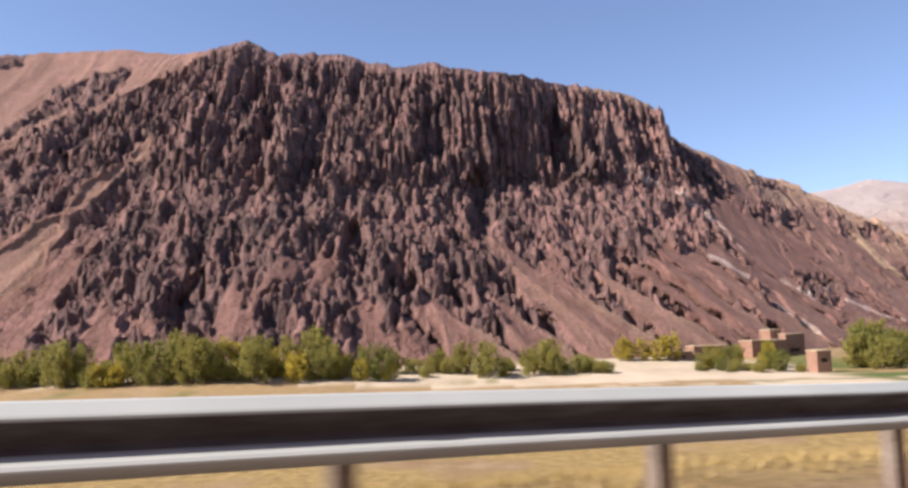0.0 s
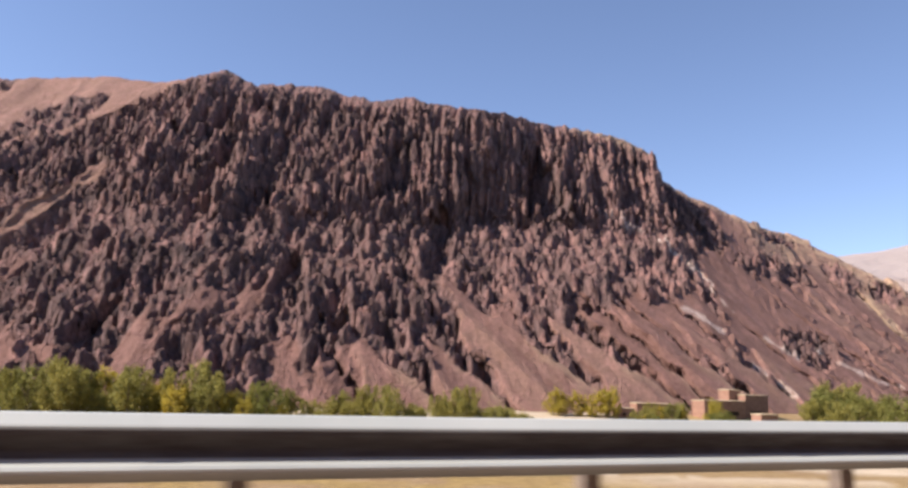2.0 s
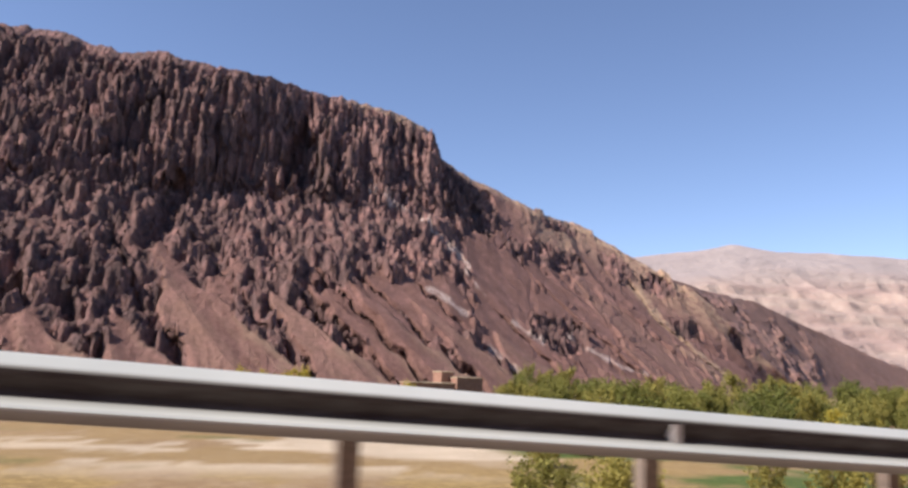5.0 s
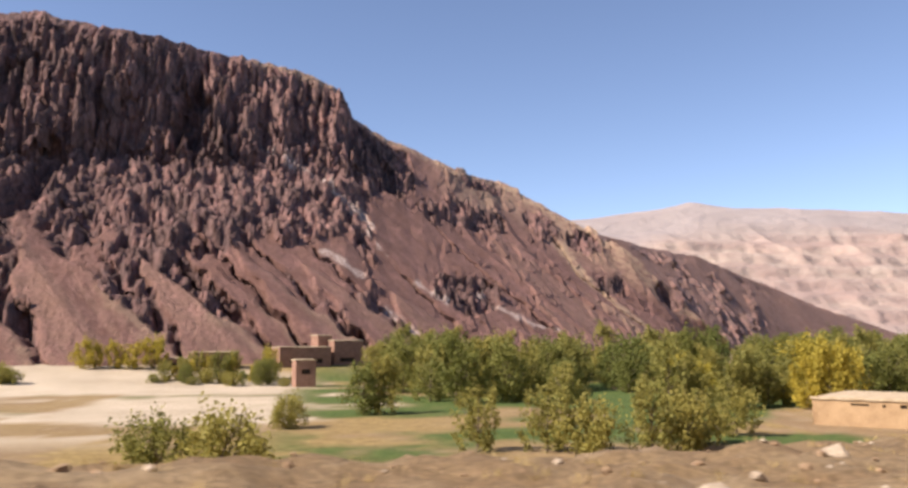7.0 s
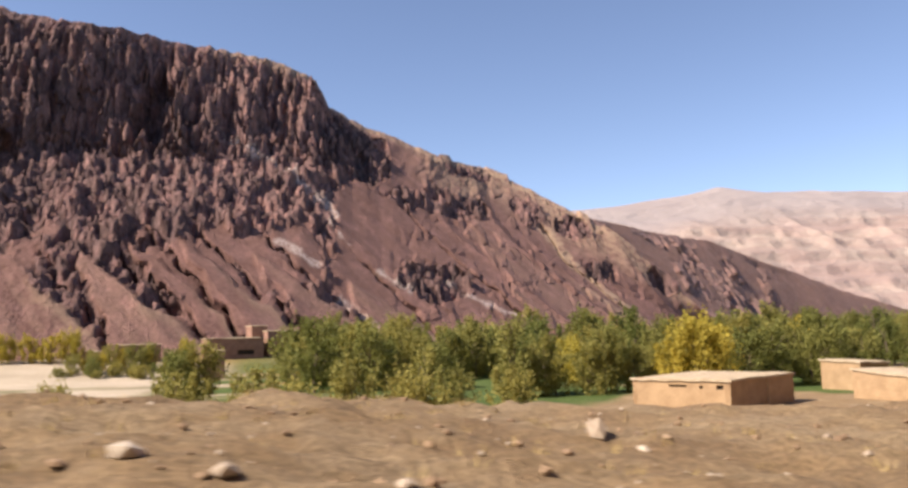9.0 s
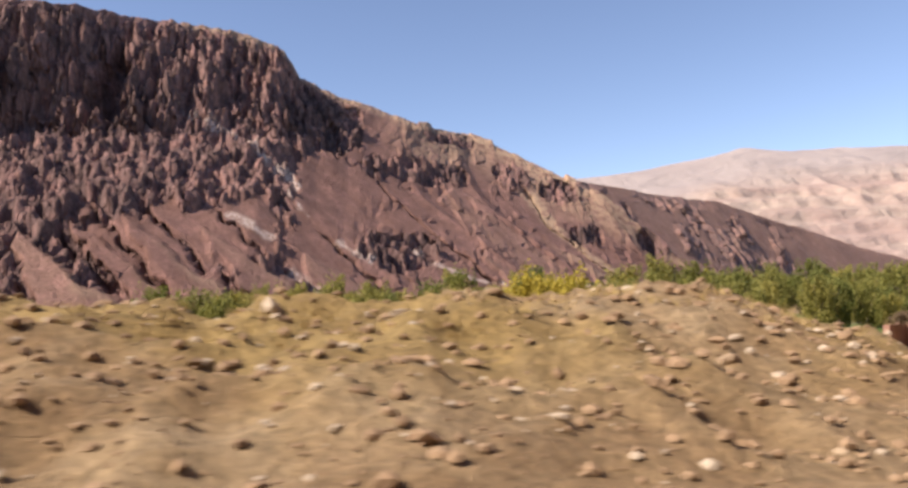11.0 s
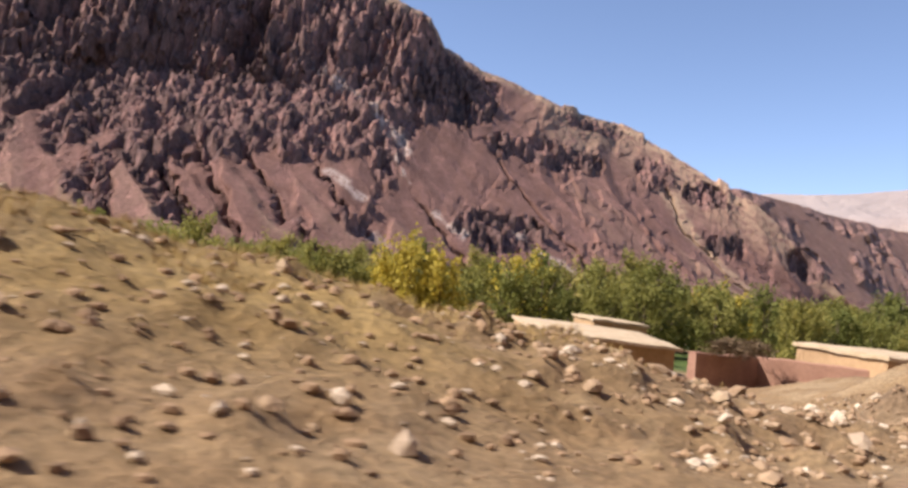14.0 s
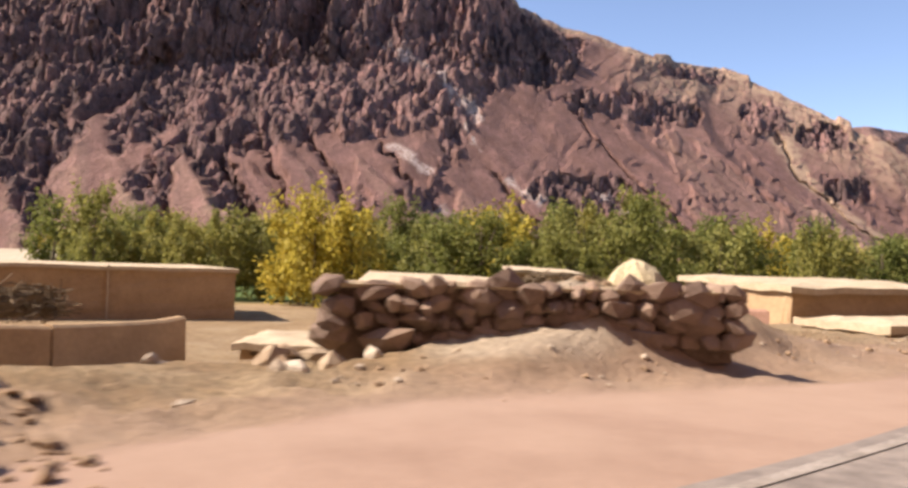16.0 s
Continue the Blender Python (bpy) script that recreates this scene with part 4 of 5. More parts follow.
def wall_run(bm, pts, thick, z0, z1, rng, lift=0.12):
    """A thick hand-built wall along a line, with an uneven top."""
    for (ax, ay), (bx, by) in zip(pts, pts[1:]):
        d = Vector((bx - ax, by - ay, 0))
        n = max(2, int(d.length / 0.8))
        w = Vector((-d.y, d.x, 0)).normalized() * thick / 2
        rows = []
        for i in range(n + 1):
            p = Vector((ax, ay, 0)) + d * i / n
            t = z1 + rng.uniform(-lift, lift)
            rows.append([bm.verts.new(v) for v in (p - w * 1.25 + Vector((0, 0, z0)), p - w + Vector((0, 0, t - 0.08)), p - w * 0.6 + Vector((0, 0, t)), p + w * 0.6 + Vector((0, 0, t)), p + w + Vector((0, 0, t - 0.08)), p + w * 1.25 + Vector((0, 0, z0)))])
        for a, b in zip(rows, rows[1:]):
            for i in range(5):
                bm.faces.new((a[i], b[i], b[i + 1], a[i + 1]))
        bm.faces.new(rows[0])
        bm.faces.new(rows[-1][::-1])
    bmesh.ops.recalc_face_normals(bm, faces=bm.faces)


def pierced(bm, length, y0, y1, h, holes):
    """A wall in one piece along x, with openings right through it: from, width, sill, height."""
    xs = sorted({0.0, length, *[o[0] for o in holes], *[o[0] + o[1] for o in holes]})
    zs = sorted({0.0, h, *[o[2] for o in holes], *[o[2] + o[3] for o in holes]})
    solid = lambda i, j: 0 <= i < len(xs) - 1 and 0 <= j < len(zs) - 1 and not any(o[0] <= (xs[i] + xs[i + 1]) / 2 <= o[0] + o[1] and o[2] <= (zs[j] + zs[j + 1]) / 2 <= o[2] + o[3] for o in holes)
    made = {}

    def vert(i, j, y):
        if (i, j, y) not in made:
            made[i, j, y] = bm.verts.new((xs[i], y, zs[j]))
        return made[i, j, y]

    for i in range(len(xs) - 1):
        for j in range(len(zs) - 1):
            if not solid(i, j):
                continue
            ring = ((i, j), (i + 1, j), (i + 1, j + 1), (i, j + 1))
            bm.faces.new([vert(a, b, y0) for a, b in ring])
            bm.faces.new([vert(a, b, y1) for a, b in ring[::-1]])
            for k, (di, dj) in enumerate(((0, -1), (1, 0), (0, 1), (-1, 0))):
                if not solid(i + di, j + dj):
                    (a, b), (c, d) = ring[k], ring[(k + 1) % 4]
                    bm.faces.new((vert(c, d, y0), vert(a, b, y0), vert(a, b, y1), vert(c, d, y1)))


def mud_house(x, y, turn, length, depth, roof_z, label, mat=None, openings=(), poles=(), base=None, beams=True, rise=0.0, tilt=0.0, eave=0.18):
    """A flat-roofed mud house; its corner at x, y, its front along turn degrees, going back to the left of that."""
    mat = mat or MUD
    rng = random.Random(int(x * 10))
    top = new("mud_house")
    floor = min(ground_at(x, y)[0], ground_at(x + math.cos(radians(turn)) * length, y + math.sin(radians(turn)) * length)[0], ground_at(x - math.sin(radians(turn)) * depth, y + math.cos(radians(turn)) * depth)[0]) - 0.3
    floor = base if base is not None else floor
    top.matrix_world = pose(x, y, floor, 0, 0, turn)
    h = roof_z - floor
    walls = (("wall", 0, 0, length, 0.5), ("wall", 0, depth - 0.5, length, depth), ("wall", 0, 0.5, 0.5, depth - 0.5), ("wall", length - 0.5, 0.5, length, depth - 0.5))
    for k, (nm, x0, y0, x1, y1) in enumerate(walls):
        bm = bmesh.new()
        cuts = [o for o in openings if o[0] == k]
        if k == 0 and cuts:
            pierced(bm, x1, y0, y1, h, [o[1:] for o in cuts])
        elif k == 2 and cuts:
            pierced(bm, depth - 1.0, 0, 0.5, h, [o[1:] for o in cuts])
            bmesh.ops.transform(bm, matrix=Matrix.Translation((0.5, 0.5, 0)) @ Matrix.Rotation(radians(90), 4, "Z"), verts=bm.verts)
        else:
            n = max(2, int(max(x1 - x0, y1 - y0) / 1.5))
            box(bm, x0, y0, 0, x1, y1, h)
            bmesh.ops.subdivide_edges(bm, edges=bm.edges, cuts=n, use_grid_fill=True)
            bmesh.ops.remove_doubles(bm, verts=bm.verts, dist=1e-4)
            for v in bm.verts:
                v.co += Vector((rng.uniform(-1, 1), rng.uniform(-1, 1), rng.uniform(-1, 1))) * 0.035
        for v in bm.verts:
            v.co.z += (rise * v.co.y / depth + tilt * v.co.x / length) * max(0, v.co.z) / h
        part(nm, bm, mat, top)
    bm = bmesh.new()
    n = 8
    rows = [[bm.verts.new((-0.18 + (length + 0.36) * i / n, -eave + (depth + 0.18 + eave) * j / n, h + 0.02 + (0.10 if 0 < i < n and 0 < j < n else 0.0) + rng.uniform(-0.05, 0.05) + rise * j / n + tilt * i / n)) for i in range(n + 1)] for j in range(n + 1)]
    for a, b in zip(rows, rows[1:]):
        for i in range(n):
            bm.faces.new((a[i], a[i + 1], b[i + 1], b[i]))
    ext = bmesh.ops.extrude_face_region(bm, geom=bm.faces[:])
    for v in ext["geom"]:
        if isinstance(v, bmesh.types.BMVert):
            v.co.z -= 0.22
    bmesh.ops.recalc_face_normals(bm, faces=bm.faces)
    part("roof", bm, MUD_ROOF, top, "pale trodden earth roof")
    if beams:
        for i in range(int(length / 0.9)):
            bm = bmesh.new()
            limb(bm, (0.5 + i * 0.9, -0.35, h - 0.28), (0.5 + i * 0.9, 0.3, h - 0.28), 0.06, 0.055, 7)
            part("beam", bm, WOOD, top)
    # near-black panel set back in each opening stands for the unlit inside
    for k, ox, ow, oz, oh in openings:
        bm = bmesh.new()
        if k == 2:
            box(bm, 0.26, 0.5 + ox, oz, 0.32, 0.5 + ox + ow, oz + oh)
        else:
            box(bm, ox, 0.32, oz, ox + ow, 0.38, oz + oh)
        part("door" if oz < 0.1 else "window", bm, DARK, top, "dark panel for the shade inside the opening")
    for px in poles:
        bm = bmesh.new()
        limb(bm, (px, -0.12, 0), (px, -0.10, h + 0.1), 0.06, 0.05, 7)
        # pale roof earth instead of wood: sunlight put into the pole's colour
        part("pole", bm, MUD_ROOF, top, "wooden pole coloured pale for sunlight, leaning on the wall")
    return tagged(top, label, "house", "mud houses of the village")


def mud_wall(pts, thick, z1, label, mat=None, seed=1):
    bm = bmesh.new()
    z0 = min(ground_at(*p)[0] for p in pts) - 0.4
    wall_run(bm, pts, thick, z0, z1, random.Random(seed), 0.06)
    ob = part("mud_wall", bm, mat or MUD)
    return tagged(ob, label, "wall", "mud walls of the village")


build_guardrail(-14.5, 57.2), build_guardrail(57.72, 97.6)
grow_trees()
mud_house(167.0, 119.0, 40, 15.5, 10.5, -8.35, "flat-roofed mud house with a shaded front wall and a pole", poles=(8.3,), beams=False, openings=((2, 0.2, 0.7, 2.45, 0.42), (2, 2.3, 0.35, 2.5, 0.3), (2, 4.0, 1.9, 2.6, 0.24)))
mud_house(189.3, 123.8, 17, 10.3, 7.6, -8.95, "low mud house with a pale earth roof sloping forward", rise=0.75, tilt=-0.3, eave=0.95, beams=False)
mud_house(193.6, 139.5, 17, 5.0, 6.0, -7.85, "small raised mud house with a pale earth roof", rise=0.2, tilt=-0.2, beams=False)
mud_house(192.9, 107.6, 14, 3.0, 3.2, -10.35, "small mud shed with a dark open doorway", rise=0.1, eave=0.3, openings=((0, 1.0, 1.2, 0.0, 1.05),))
mud_house(209.4, 115.5, 38, 9.0, 6.0, -8.15, "flat-roofed mud house beside the road", rise=0.3, beams=False)
mud_house(211.2, 109.0, 38, 4.2, 3.0, -9.0, "small low mud outhouse with a flat roof", beams=False)
mud_house(156.2, 88.7, 26, 5.0, 4.0, -9.2, "square brown mud hut with a dark shaded side", beams=False)
mud_wall([(166.0, 87.5), (167.9, 84.5), (180.2, 89.4)], 0.55, -9.5, "thick brown mud compound wall beside the lane", seed=2)
mud_wall([(166.0, 87.5), (171.5, 100.5), (181.0, 95.4)], 0.45, -10.7, "low mud wall round an empty yard", seed=3)
mud_wall([(184.2, 99.6), (186.4, 99.3), (188.2, 100.6), (189.5, 103.4), (190.4, 108.0)], 0.5, -9.7, "crumbling mud wall of an animal pen", seed=4)
mud_wall([(160.5, 96.0), (166.5, 101.5), (170.0, 106.5)], 0.45, -10.8, "low broken mud garden wall", seed=5)
mud_wall([(198.5, 114.2), (203.0, 119.0), (209.0, 116.5)], 0.5, -8.95, "reddish mud yard wall", RED_MUD, seed=6)
mud_house(93.0, 263.0, 24, 15, 6, -2.4, "reddish mud farmhouse at the mountain's foot", RED_MUD, openings=((0, 3.0, 1.2, 1.4, 1.0), (0, 8.0, 4.5, 1.4, 1.2)))
mud_house(107.5, 272.0, 32, 10, 6, -0.6, "reddish mud house above its neighbours", RED_MUD, openings=((0, 2.0, 5.0, 1.2, 1.1),))
mud_house(103.0, 273.5, 28, 4.5, 4.5, 0.9, "small square mud tower on the slope", RED_MUD, openings=((0, 1.5, 1.2, 1.9, 0.9),))
mud_house(98.5, 228.0, 14, 4.6, 4.6, -5.3, "narrow reddish mud house with a dark window below its neighbours", RED_MUD, openings=((0, 1.3, 2.0, 3.2, 1.1),))
mud_house(72.0, 255.0, 14, 11, 5, -3.6, "low reddish mud house among autumn trees", RED_MUD)
mud_house(66.0, 251.5, 10, 5, 4, -5.0, "small mud hut among autumn trees", RED_MUD, openings=((0, 1.5, 1.0, 0.9, 0.9),))

# ---- stones, plants and small things ----
def stone_mesh(seed, flat=0.7):
    rng = random.Random(seed)
    bm = bmesh.new()
    bmesh.ops.create_icosphere(bm, subdivisions=1, radius=1)
    k = [Vector((rng.uniform(-1, 1), rng.uniform(-1, 1), rng.uniform(-1, 1))).normalized() for _ in range(9)]
    for v in bm.verts:
        v.co *= rng.uniform(0.8, 1.1)
        for n in k:
            over = v.co.dot(n) - 0.62
            if over > 0:
                v.co -= n * over
        v.co = Vector((v.co.x * 1.15, v.co.y * 0.9, v.co.z * flat))
    return bm


def stone_data(name, mat, count=7):
    out = []
    for i in range(count):
        bm, me = stone_mesh(40 + i, 0.55 + 0.06 * i), bpy.data.meshes.new(name)
        bm.to_mesh(me)
        bm.free()
        me.materials.append(mat)
        out.append(me)
    return out


PALE_STONES, BROWN_STONES = stone_data("boulder", STONE), stone_data("boulder", BROWN_STONE)


def on_road(s, v):
    c, n = road(s)
    x, y = float(c[0] + n[0] * v), float(c[1] + n[1] * v)
    return x, y, float(ground_height(np.array(s), np.array(v), np.array(x), np.array(y)))


def boulder(x, y, z, size, pale, rng):
    ob = new("boulder", (PALE_STONES if pale else BROWN_STONES)[rng.randint(0, 6)])
    ob.matrix_world = pose(x, y, z + size * 0.18, rng.uniform(-20, 20), rng.uniform(-20, 20), rng.uniform(0, 360)) @ Matrix.Diagonal((size, size * rng.uniform(0.75, 1.1), size * rng.uniform(0.8, 1.1), 1))
    return tagged(ob, "pale angular boulder lying on the dirt" if pale else "brown rough boulder lying on the dirt", "boulder", "boulders beside the road")


def scatter_boulders():
    rng = random.Random(5)
    for s, v, size, pale in ((133.3, 5.6, 0.16, 1), (135.5, 8.4, 0.2, 1), (137.6, 11.5, 0.28, 1), (136.9, 5.6, 0.16, 1), (136.1, 5.3, 0.13, 1), (138.9, 6.4, 0.17, 1), (140.3, 6.6, 0.2, 1), (134.6, 8.0, 0.17, 0), (141.0, 6.1, 0.13, 1),
                             (122.0, 9.4, 0.26, 1), (117.5, 6.3, 0.22, 1), (125.0, 8.9, 0.28, 1), (119.4, 8.0, 0.17, 1), (130, 11, 0.2, 1), (146, 10, 0.22, 1), (233.0, 7.4, 0.2, 1), (233.6, 7.1, 0.09, 1), (229.6, 6.6, 0.3, 1), (228.9, 8.0, 0.2, 1), (223.7, 8.4, 0.2, 1), (218.8, 9.2, 0.2, 1),
                             (232.4, 10.6, 0.26, 1), (228.6, 9.6, 0.16, 1), (214.4, 4.6, 0.2, 1), (217.0, 4.4, 0.16, 1), (218.0, 4.6, 0.16, 1), (218.5, 5.0, 0.15, 0), (217.8, 4.5, 0.13, 1)):
        x, y, z = on_road(s, v)
        boulder(x, y, z, size, pale, rng)
    for x, y, size, pale in ((202.1, 93.7, 0.26, 0), (202.45, 93.35, 0.2, 0), (202.85, 93.7, 0.24, 0), (203.2, 94.0, 0.16, 1), (201.9, 94.3, 0.3, 0), (202.6, 93.0, 0.13, 1), (202.2, 94.6, 0.28, 0)):
        boulder(x, y, ground_at(x, y)[0], size, pale, rng)
    for s0, s1, v0, v1, n, lo, hi, share in ((112, 150, 5.6, 13, 34, 0.07, 0.16, 0.6), (158, 176, 4.2, 9.0, 34, 0.07, 0.2, 0.5), (178, 192, 5.8, 12, 26, 0.07, 0.2, 0.5), (192, 212, 4.2, 9.5, 26, 0.06, 0.15, 0.35), (190.8, 196, 4.0, 6.8, 24, 0.07, 0.2, 0.2), (211, 226, 3.8, 8, 45, 0.08, 0.20, 0.4), (211, 226, 5, 16, 45, 0.08, 0.22, 0.4), (227, 233, 6.2, 11, 22, 0.07, 0.2, 0.6)):
        for _ in range(n):
            s, v = rng.uniform(s0, s1), rng.uniform(v0, v1)
            x, y, z = on_road(s, v)
            boulder(x, y, z, lo + (hi - lo) * rng.random() ** 2.2, rng.random() < share, rng)


def build_gravel(name, mat, label, seed, plan, lo, hi):
    """Small loose stones, too many to count, in one mesh."""
    rng = np.random.RandomState(seed)
    shapes = []
    for i in range(5):
        bm = stone_mesh(90 + i, 0.65)
        bm.verts.ensure_lookup_table()
        shapes.append((np.array([v.co[:] for v in bm.verts]), np.array([[v.index for v in f.verts] for f in bm.faces])))
        bm.free()
    vs, fs, base = [], [], 0
    for s0, s1, v0, v1, n in plan:
        s, v = rng.uniform(s0, s1, n), rng.uniform(v0, v1, n)
        c, nn = road(s)
        x, y = c[:, 0] + nn[:, 0] * v, c[:, 1] + nn[:, 1] * v
        z = ground_height(s, v, x, y)
        for i in range(n):
            p, f = shapes[rng.randint(5)]
            a, k = rng.uniform(0, 6.28), lo + (hi - lo) * rng.rand() ** 2.5
            q = p * k * rng.uniform(0.7, 1.2, 3)
            ca, sa = math.cos(a), math.sin(a)
            vs.append(np.stack([q[:, 0] * ca - q[:, 1] * sa + x[i], q[:, 0] * sa + q[:, 1] * ca + y[i], q[:, 2] + z[i] + 0.2 * k], 1))
            fs.append(f + base)
            base += len(p)
    me = bpy.data.meshes.new(name)
    me.from_pydata(np.concatenate(vs).tolist(), [], np.concatenate(fs).tolist())
    me.materials.append(mat)
    return tagged(new(name, me), label, "gravel", kind="stuff")


def build_grass(name, mat, label, seed, plan, tall):
    """Tufts of thin blades."""
    rng = np.random.RandomState(seed)
    vs, fs = [], []
    for s0, s1, v0, v1, n in plan:
        s, v = rng.uniform(s0, s1, n), rng.uniform(v0, v1, n)
        c, nn = road(s)
        x, y = c[:, 0] + nn[:, 0] * v, c[:, 1] + nn[:, 1] * v
        z = ground_height(s, v, x, y)
        for i in range(n):
            for _ in range(14):
                a, h = rng.uniform(0, 6.28), tall * rng.uniform(0.4, 1.1)
                r, w = rng.uniform(0, 0.16), 0.005 + 0.005 * rng.rand()
                bx, by = x[i] + r * math.cos(a), y[i] + r * math.sin(a)
                lx, ly = rng.normal(0, 0.3, 2) * h
                t = rng.uniform(0, 6.28)
                wx, wy = w * math.cos(t), w * math.sin(t)
                k = len(vs)
                vs += [(bx - wx, by - wy, z[i] - 0.03), (bx + wx, by + wy, z[i] - 0.03), (bx + lx, by + ly, z[i] + h)]
                fs.append((k, k + 1, k + 2))
    me = bpy.data.meshes.new(name)
    me.from_pydata(vs, [], fs)
    me.materials.append(mat)
    return tagged(new(name, me), label, "grass", kind="stuff")


def build_bush(name, x, y, size, leaf, label, seed):
    z = ground_at(x, y)[0]
    rng = np.random.RandomState(seed)
    top = new(name)
    top.matrix_world = pose(x, y, z)
    bm = bmesh.new()
    for _ in range(16):
        a, k = rng.uniform(0, 6.28), size * rng.uniform(0.4, 0.9)
        limb(bm, (0, 0, -0.05), (math.cos(a) * k, math.sin(a) * k, size * rng.uniform(0.4, 1.0)), 0.012, 0.004, 4)
    part("twig_tangle", bm, BRUSH, top)
    bm = bmesh.new()
    p = rng.normal(size=(1700, 3))
    p /= np.linalg.norm(p, axis=1)[:, None]
    p = p * rng.uniform(0.3, 1.0, (1700, 1)) ** 0.6 * np.array([size, size, size * 0.55]) + np.array([0, 0, size * 0.5])
    p[:, 2] = np.abs(p[:, 2])
    leaf_quads(bm, p, 0.035 * size + 0.010, rng)
    part("leaves", bm, leaf, top)
    return tagged(top, label, "bush", "roadside bushes")


def build_stone_wall():
    """A dry-stone retaining wall, course by course."""
    rng = random.Random(3)
    line = [Vector(p) for p in ((202.65, 94.2, 0), (203.4, 94.55, 0), (205.2, 95.6, 0), (207.05, 96.55, 0))]
    top = new("stone_wall")
    cum = [0]
    for a, b in zip(line, line[1:]):
        cum.append(cum[-1] + (b - a).length)
    low = -8.70

    def at(d):
        for i in range(len(line) - 1):
            if d <= cum[i + 1]:
                return line[i].lerp(line[i + 1], (d - cum[i]) / (cum[i + 1] - cum[i])), (line[i + 1] - line[i]).normalized()
        return line[-1], (line[-1] - line[-2]).normalized()

    meshes = stone_data("stone", WALL_STONE, 6)
    for row in range(4):
        d = rng.uniform(-0.2, 0.0)
        while d < cum[-1]:
            w = rng.choice((0.16, 0.22, 0.3, 0.36, 0.5)) * rng.uniform(0.85, 1.15)
            p, t = at(min(d + w / 2, cum[-1]))
            ob = new("stone", meshes[rng.randint(0, 5)])
            ob.parent = top
            h = (0.13 + 0.3 * w) * rng.uniform(0.85, 1.2)
            ob.matrix_basis = pose(p.x + rng.uniform(-0.05, 0.05) + min(d, 0) * t.x, p.y + rng.uniform(-0.10, 0.05) + min(d, 0) * t.y, low + 0.08 + row * 0.19 + rng.uniform(-0.04, 0.03), rng.uniform(-25, 25), rng.uniform(-22, 22), math.degrees(math.atan2(t.y, t.x)) + rng.uniform(-25, 25)) @ Matrix.Diagonal((w * 0.68, rng.uniform(0.22, 0.34), h * 1.15, 1))
            d += w * 0.92
    bm = bmesh.new()
    wall_run(bm, [(p.x - 0.1, p.y + 0.16) for p in line], 0.34, low - 0.2, -7.99, rng, 0.03)
    part("mortar", bm, WALL_EARTH, top, "dark earth packed behind the stones")
    bm = bmesh.new()
    wall_run(bm, [(p.x - 0.06, p.y + 0.08) for p in line], 0.36, -8.01, -7.97, rng, 0.02)
    part("coping", bm, MUD_ROOF, top, "pale trodden earth along the wall's top")
    return tagged(top, "rough dark fieldstone retaining wall with an earth top", "wall")


def build_tarp():
    """A heap under a straw-coloured sheet, drawn to a peak."""
    rng = random.Random(8)
    x, y = 205.5, 100.4
    z = ground_at(x, y)[0]
    bm = bmesh.new()
    rings = []
    for j in range(7):
        k = j / 6
        rings.append([bm.verts.new((math.cos(a) * 0.66 * (1 - k) ** 0.55 * (1 + 0.14 * math.sin(5 * a)) + rng.uniform(-0.03, 0.03) - 0.1 * k, math.sin(a) * 0.58 * (1 - k) ** 0.55 * (1 + 0.14 * math.sin(5 * a + 1)), -0.1 + 0.66 * k + 0.10 * math.cos(a + 0.6) * k * (1 - k) * 4 + rng.uniform(-0.02, 0.02))) for a in (2 * math.pi * i / 20 for i in range(20))])
    for a, b in zip(rings, rings[1:]):
        for i in range(20):
            bm.faces.new((a[i], a[(i + 1) % 20], b[(i + 1) % 20], b[i]))
    ob = part("tarpaulin", bm, CLOTH)
    ob.matrix_world = pose(x, y, z)
    return tagged(ob, "heap covered with a straw-coloured sheet behind the stone wall", "heap")


def build_brush_pile(x, y, z, length, turn, seed):
    rng = random.Random(seed)
    bm = bmesh.new()
    for _ in range(620):
        a, b = rng.uniform(-0.5, 0.5) * length, rng.gauss(0, 0.35)
        h = max(0, 0.95 - 0.5 * abs(b) - 0.5 * abs(a / length) ** 2) * rng.random()
        d = Vector((rng.gauss(0, 1), rng.gauss(0, 0.6), rng.gauss(0, 0.25))).normalized() * rng.uniform(0.25, 0.6)
        limb(bm, Vector((a, b, h)) - d, Vector((a, b, h + 0.05)) + d, 0.022, 0.010, 3)
    ob = part("brushwood", bm, BRUSH)
    ob.matrix_world = pose(x, y, z, 0, 0, turn)
    return tagged(ob, "pile of dry brown brushwood on a mud wall", "brushwood")


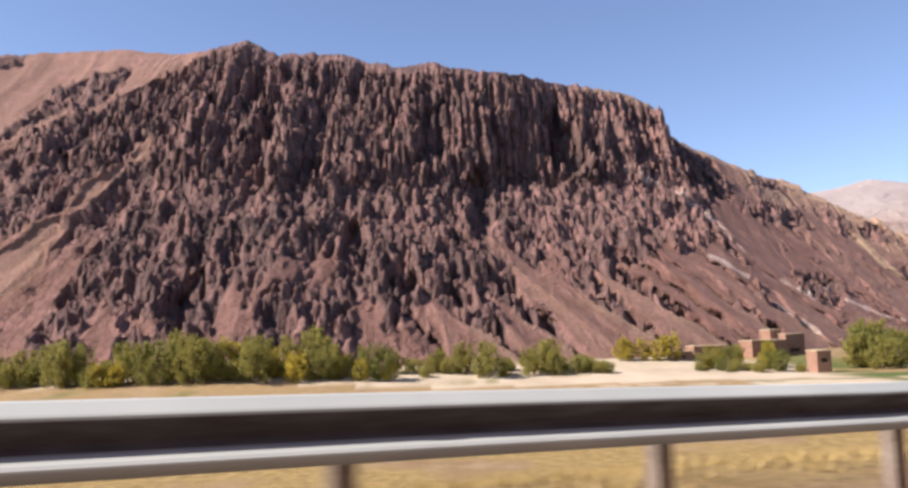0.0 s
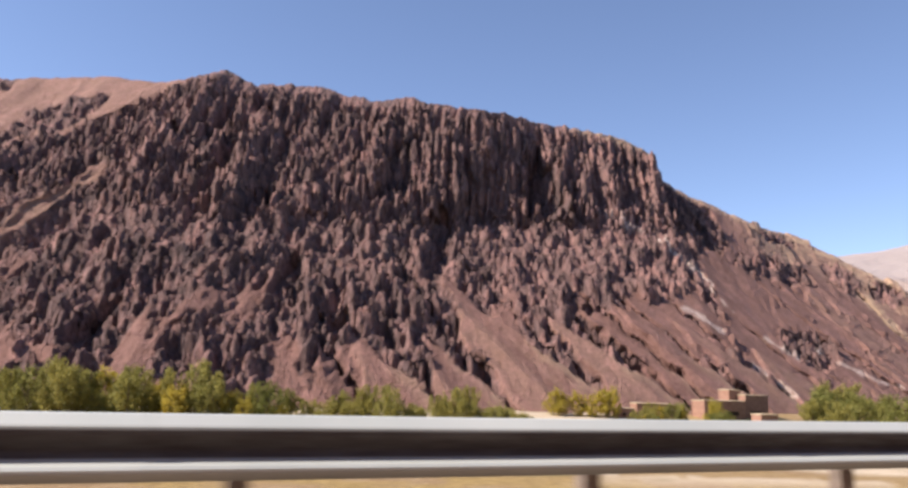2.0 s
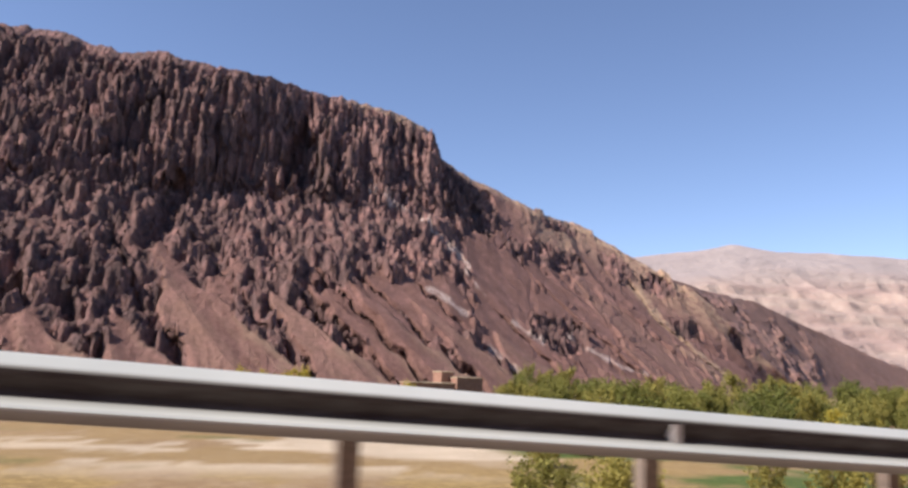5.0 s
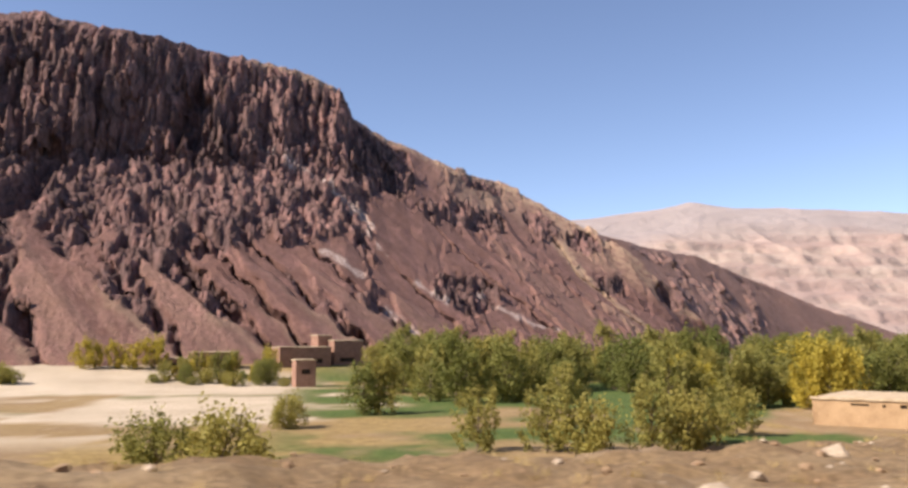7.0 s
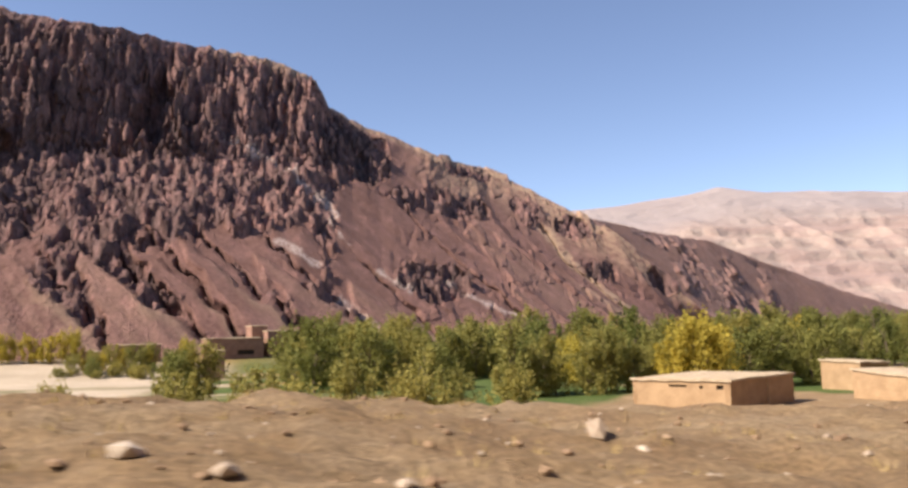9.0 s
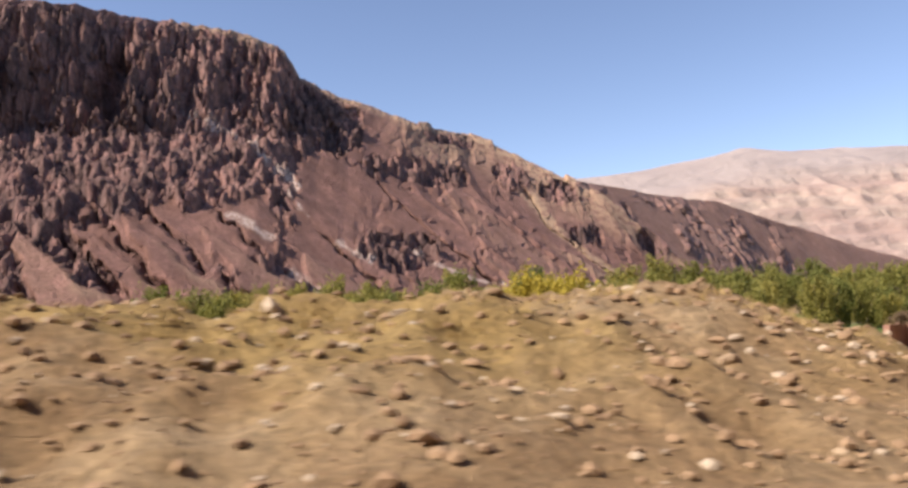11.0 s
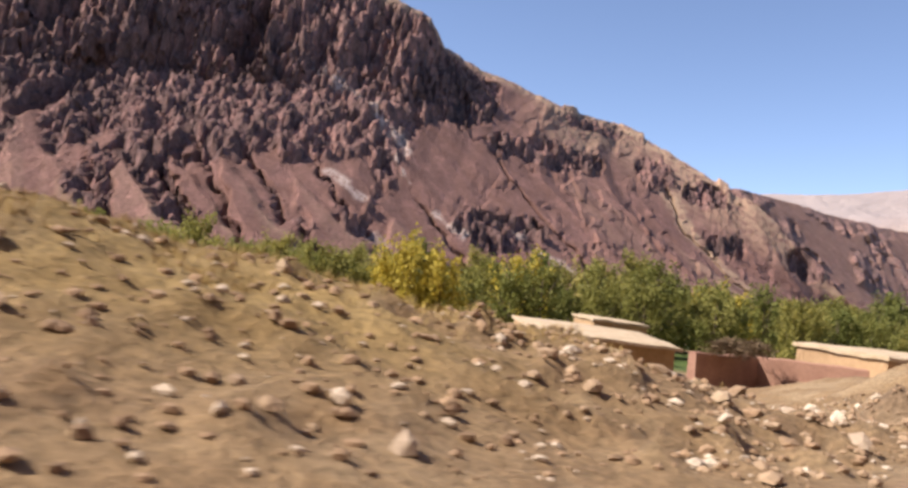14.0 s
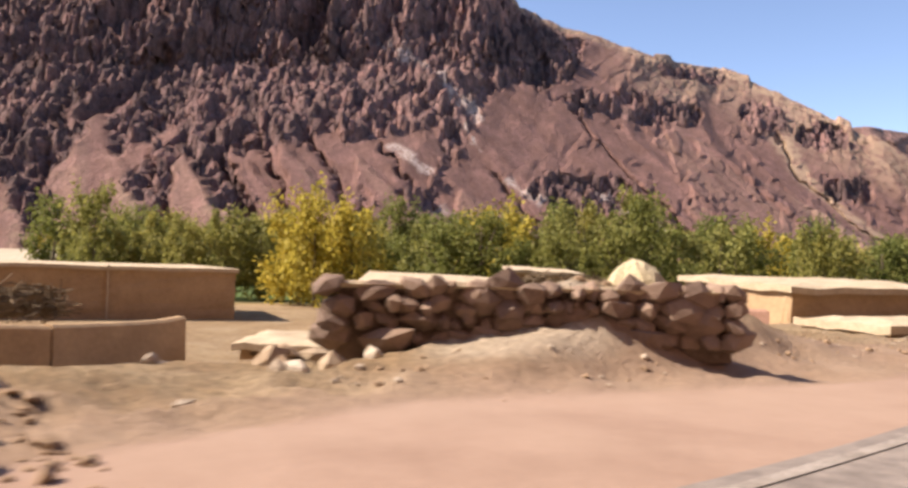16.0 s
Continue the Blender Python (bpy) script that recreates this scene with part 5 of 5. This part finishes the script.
mud_wall([on_road(s, 4.5)[:2] for s in (10.9, 13.0, 15.2)], 0.36, float(road(13.0)[0][2]) + 0.72, "low brown earthen wall close behind the guardrail", seed=9)
build_stone_wall(), build_tarp()
build_brush_pile(201.5, 116.0, -8.9, 4.0, 40, 1)
build_brush_pile(187.6, 103.5, -9.6, 3.5, 65, 2)
build_bush("weed_bush", 199.9, 82.1, 0.36, WEED, "grey-green weed bush at the road's edge", 1)
build_bush("thorn_bush", 168.95, 59.2, 0.36, BRUSH, "dry brown thorn bush on the bank", 2)
build_bush("thorn_bush", 170.1, 59.9, 0.24, STRAW, "small straw-coloured thorn bush on the bank", 3)
build_bush("weed_bush", 195.0, 86.0, 0.4, BRUSH, "small dry weed among the rubble", 4)
scatter_boulders()
build_gravel("gravel", BROWN_STONE, "loose brown stones strewn over the bank", 21, [(100, 155, 5.4, 14, 900), (158, 179, 3.9, 10, 2300), (178, 193, 4.6, 13, 900), (191, 213, 3.9, 10, 1900), (190.8, 197, 3.9, 9, 400), (210, 228, 4.0, 18, 3600), (233, 250, 5.2, 9, 260)], 0.02, 0.10)
build_gravel("pale_gravel", STONE, "loose pale stones strewn over the bank", 22, [(100, 155, 5.4, 14, 350), (158, 179, 3.9, 10, 800), (178, 193, 4.6, 13, 320), (191, 213, 3.9, 10, 380), (190.8, 197, 3.9, 9, 110), (210, 228, 4.0, 18, 550), (233, 250, 5.2, 9, 90)], 0.02, 0.085)
build_gravel("rubble", STONE, "pale broken stones strewn among the rubble", 31, [(210, 228, 3.6, 8, 190), (213, 226, 8, 12, 40)], 0.04, 0.13)
build_gravel("brown_rubble", BROWN_STONE, "brown broken stones strewn among the rubble", 32, [(210, 228, 3.6, 8, 700), (213, 226, 8, 12, 150), (193, 211, 4, 9, 150)], 0.03, 0.13)
build_gravel("clods", BROWN_STONE, "dry brown clods of earth over the roadside", 33, [(177, 191, 3.3, 7, 1300), (158, 177, 3.6, 8, 700), (219, 230, 3.9, 7.2, 1500)], 0.025, 0.11)
build_grass("dry_grass", STRAW, "tufts of golden dry grass", 23, [(-6, 17, 4.9, 8.5, 1200), (17, 95, 5.8, 9, 600), (160, 178, 7, 10, 300), (194, 216, 7, 10.2, 700), (112, 150, 7, 14, 260)], 0.12)
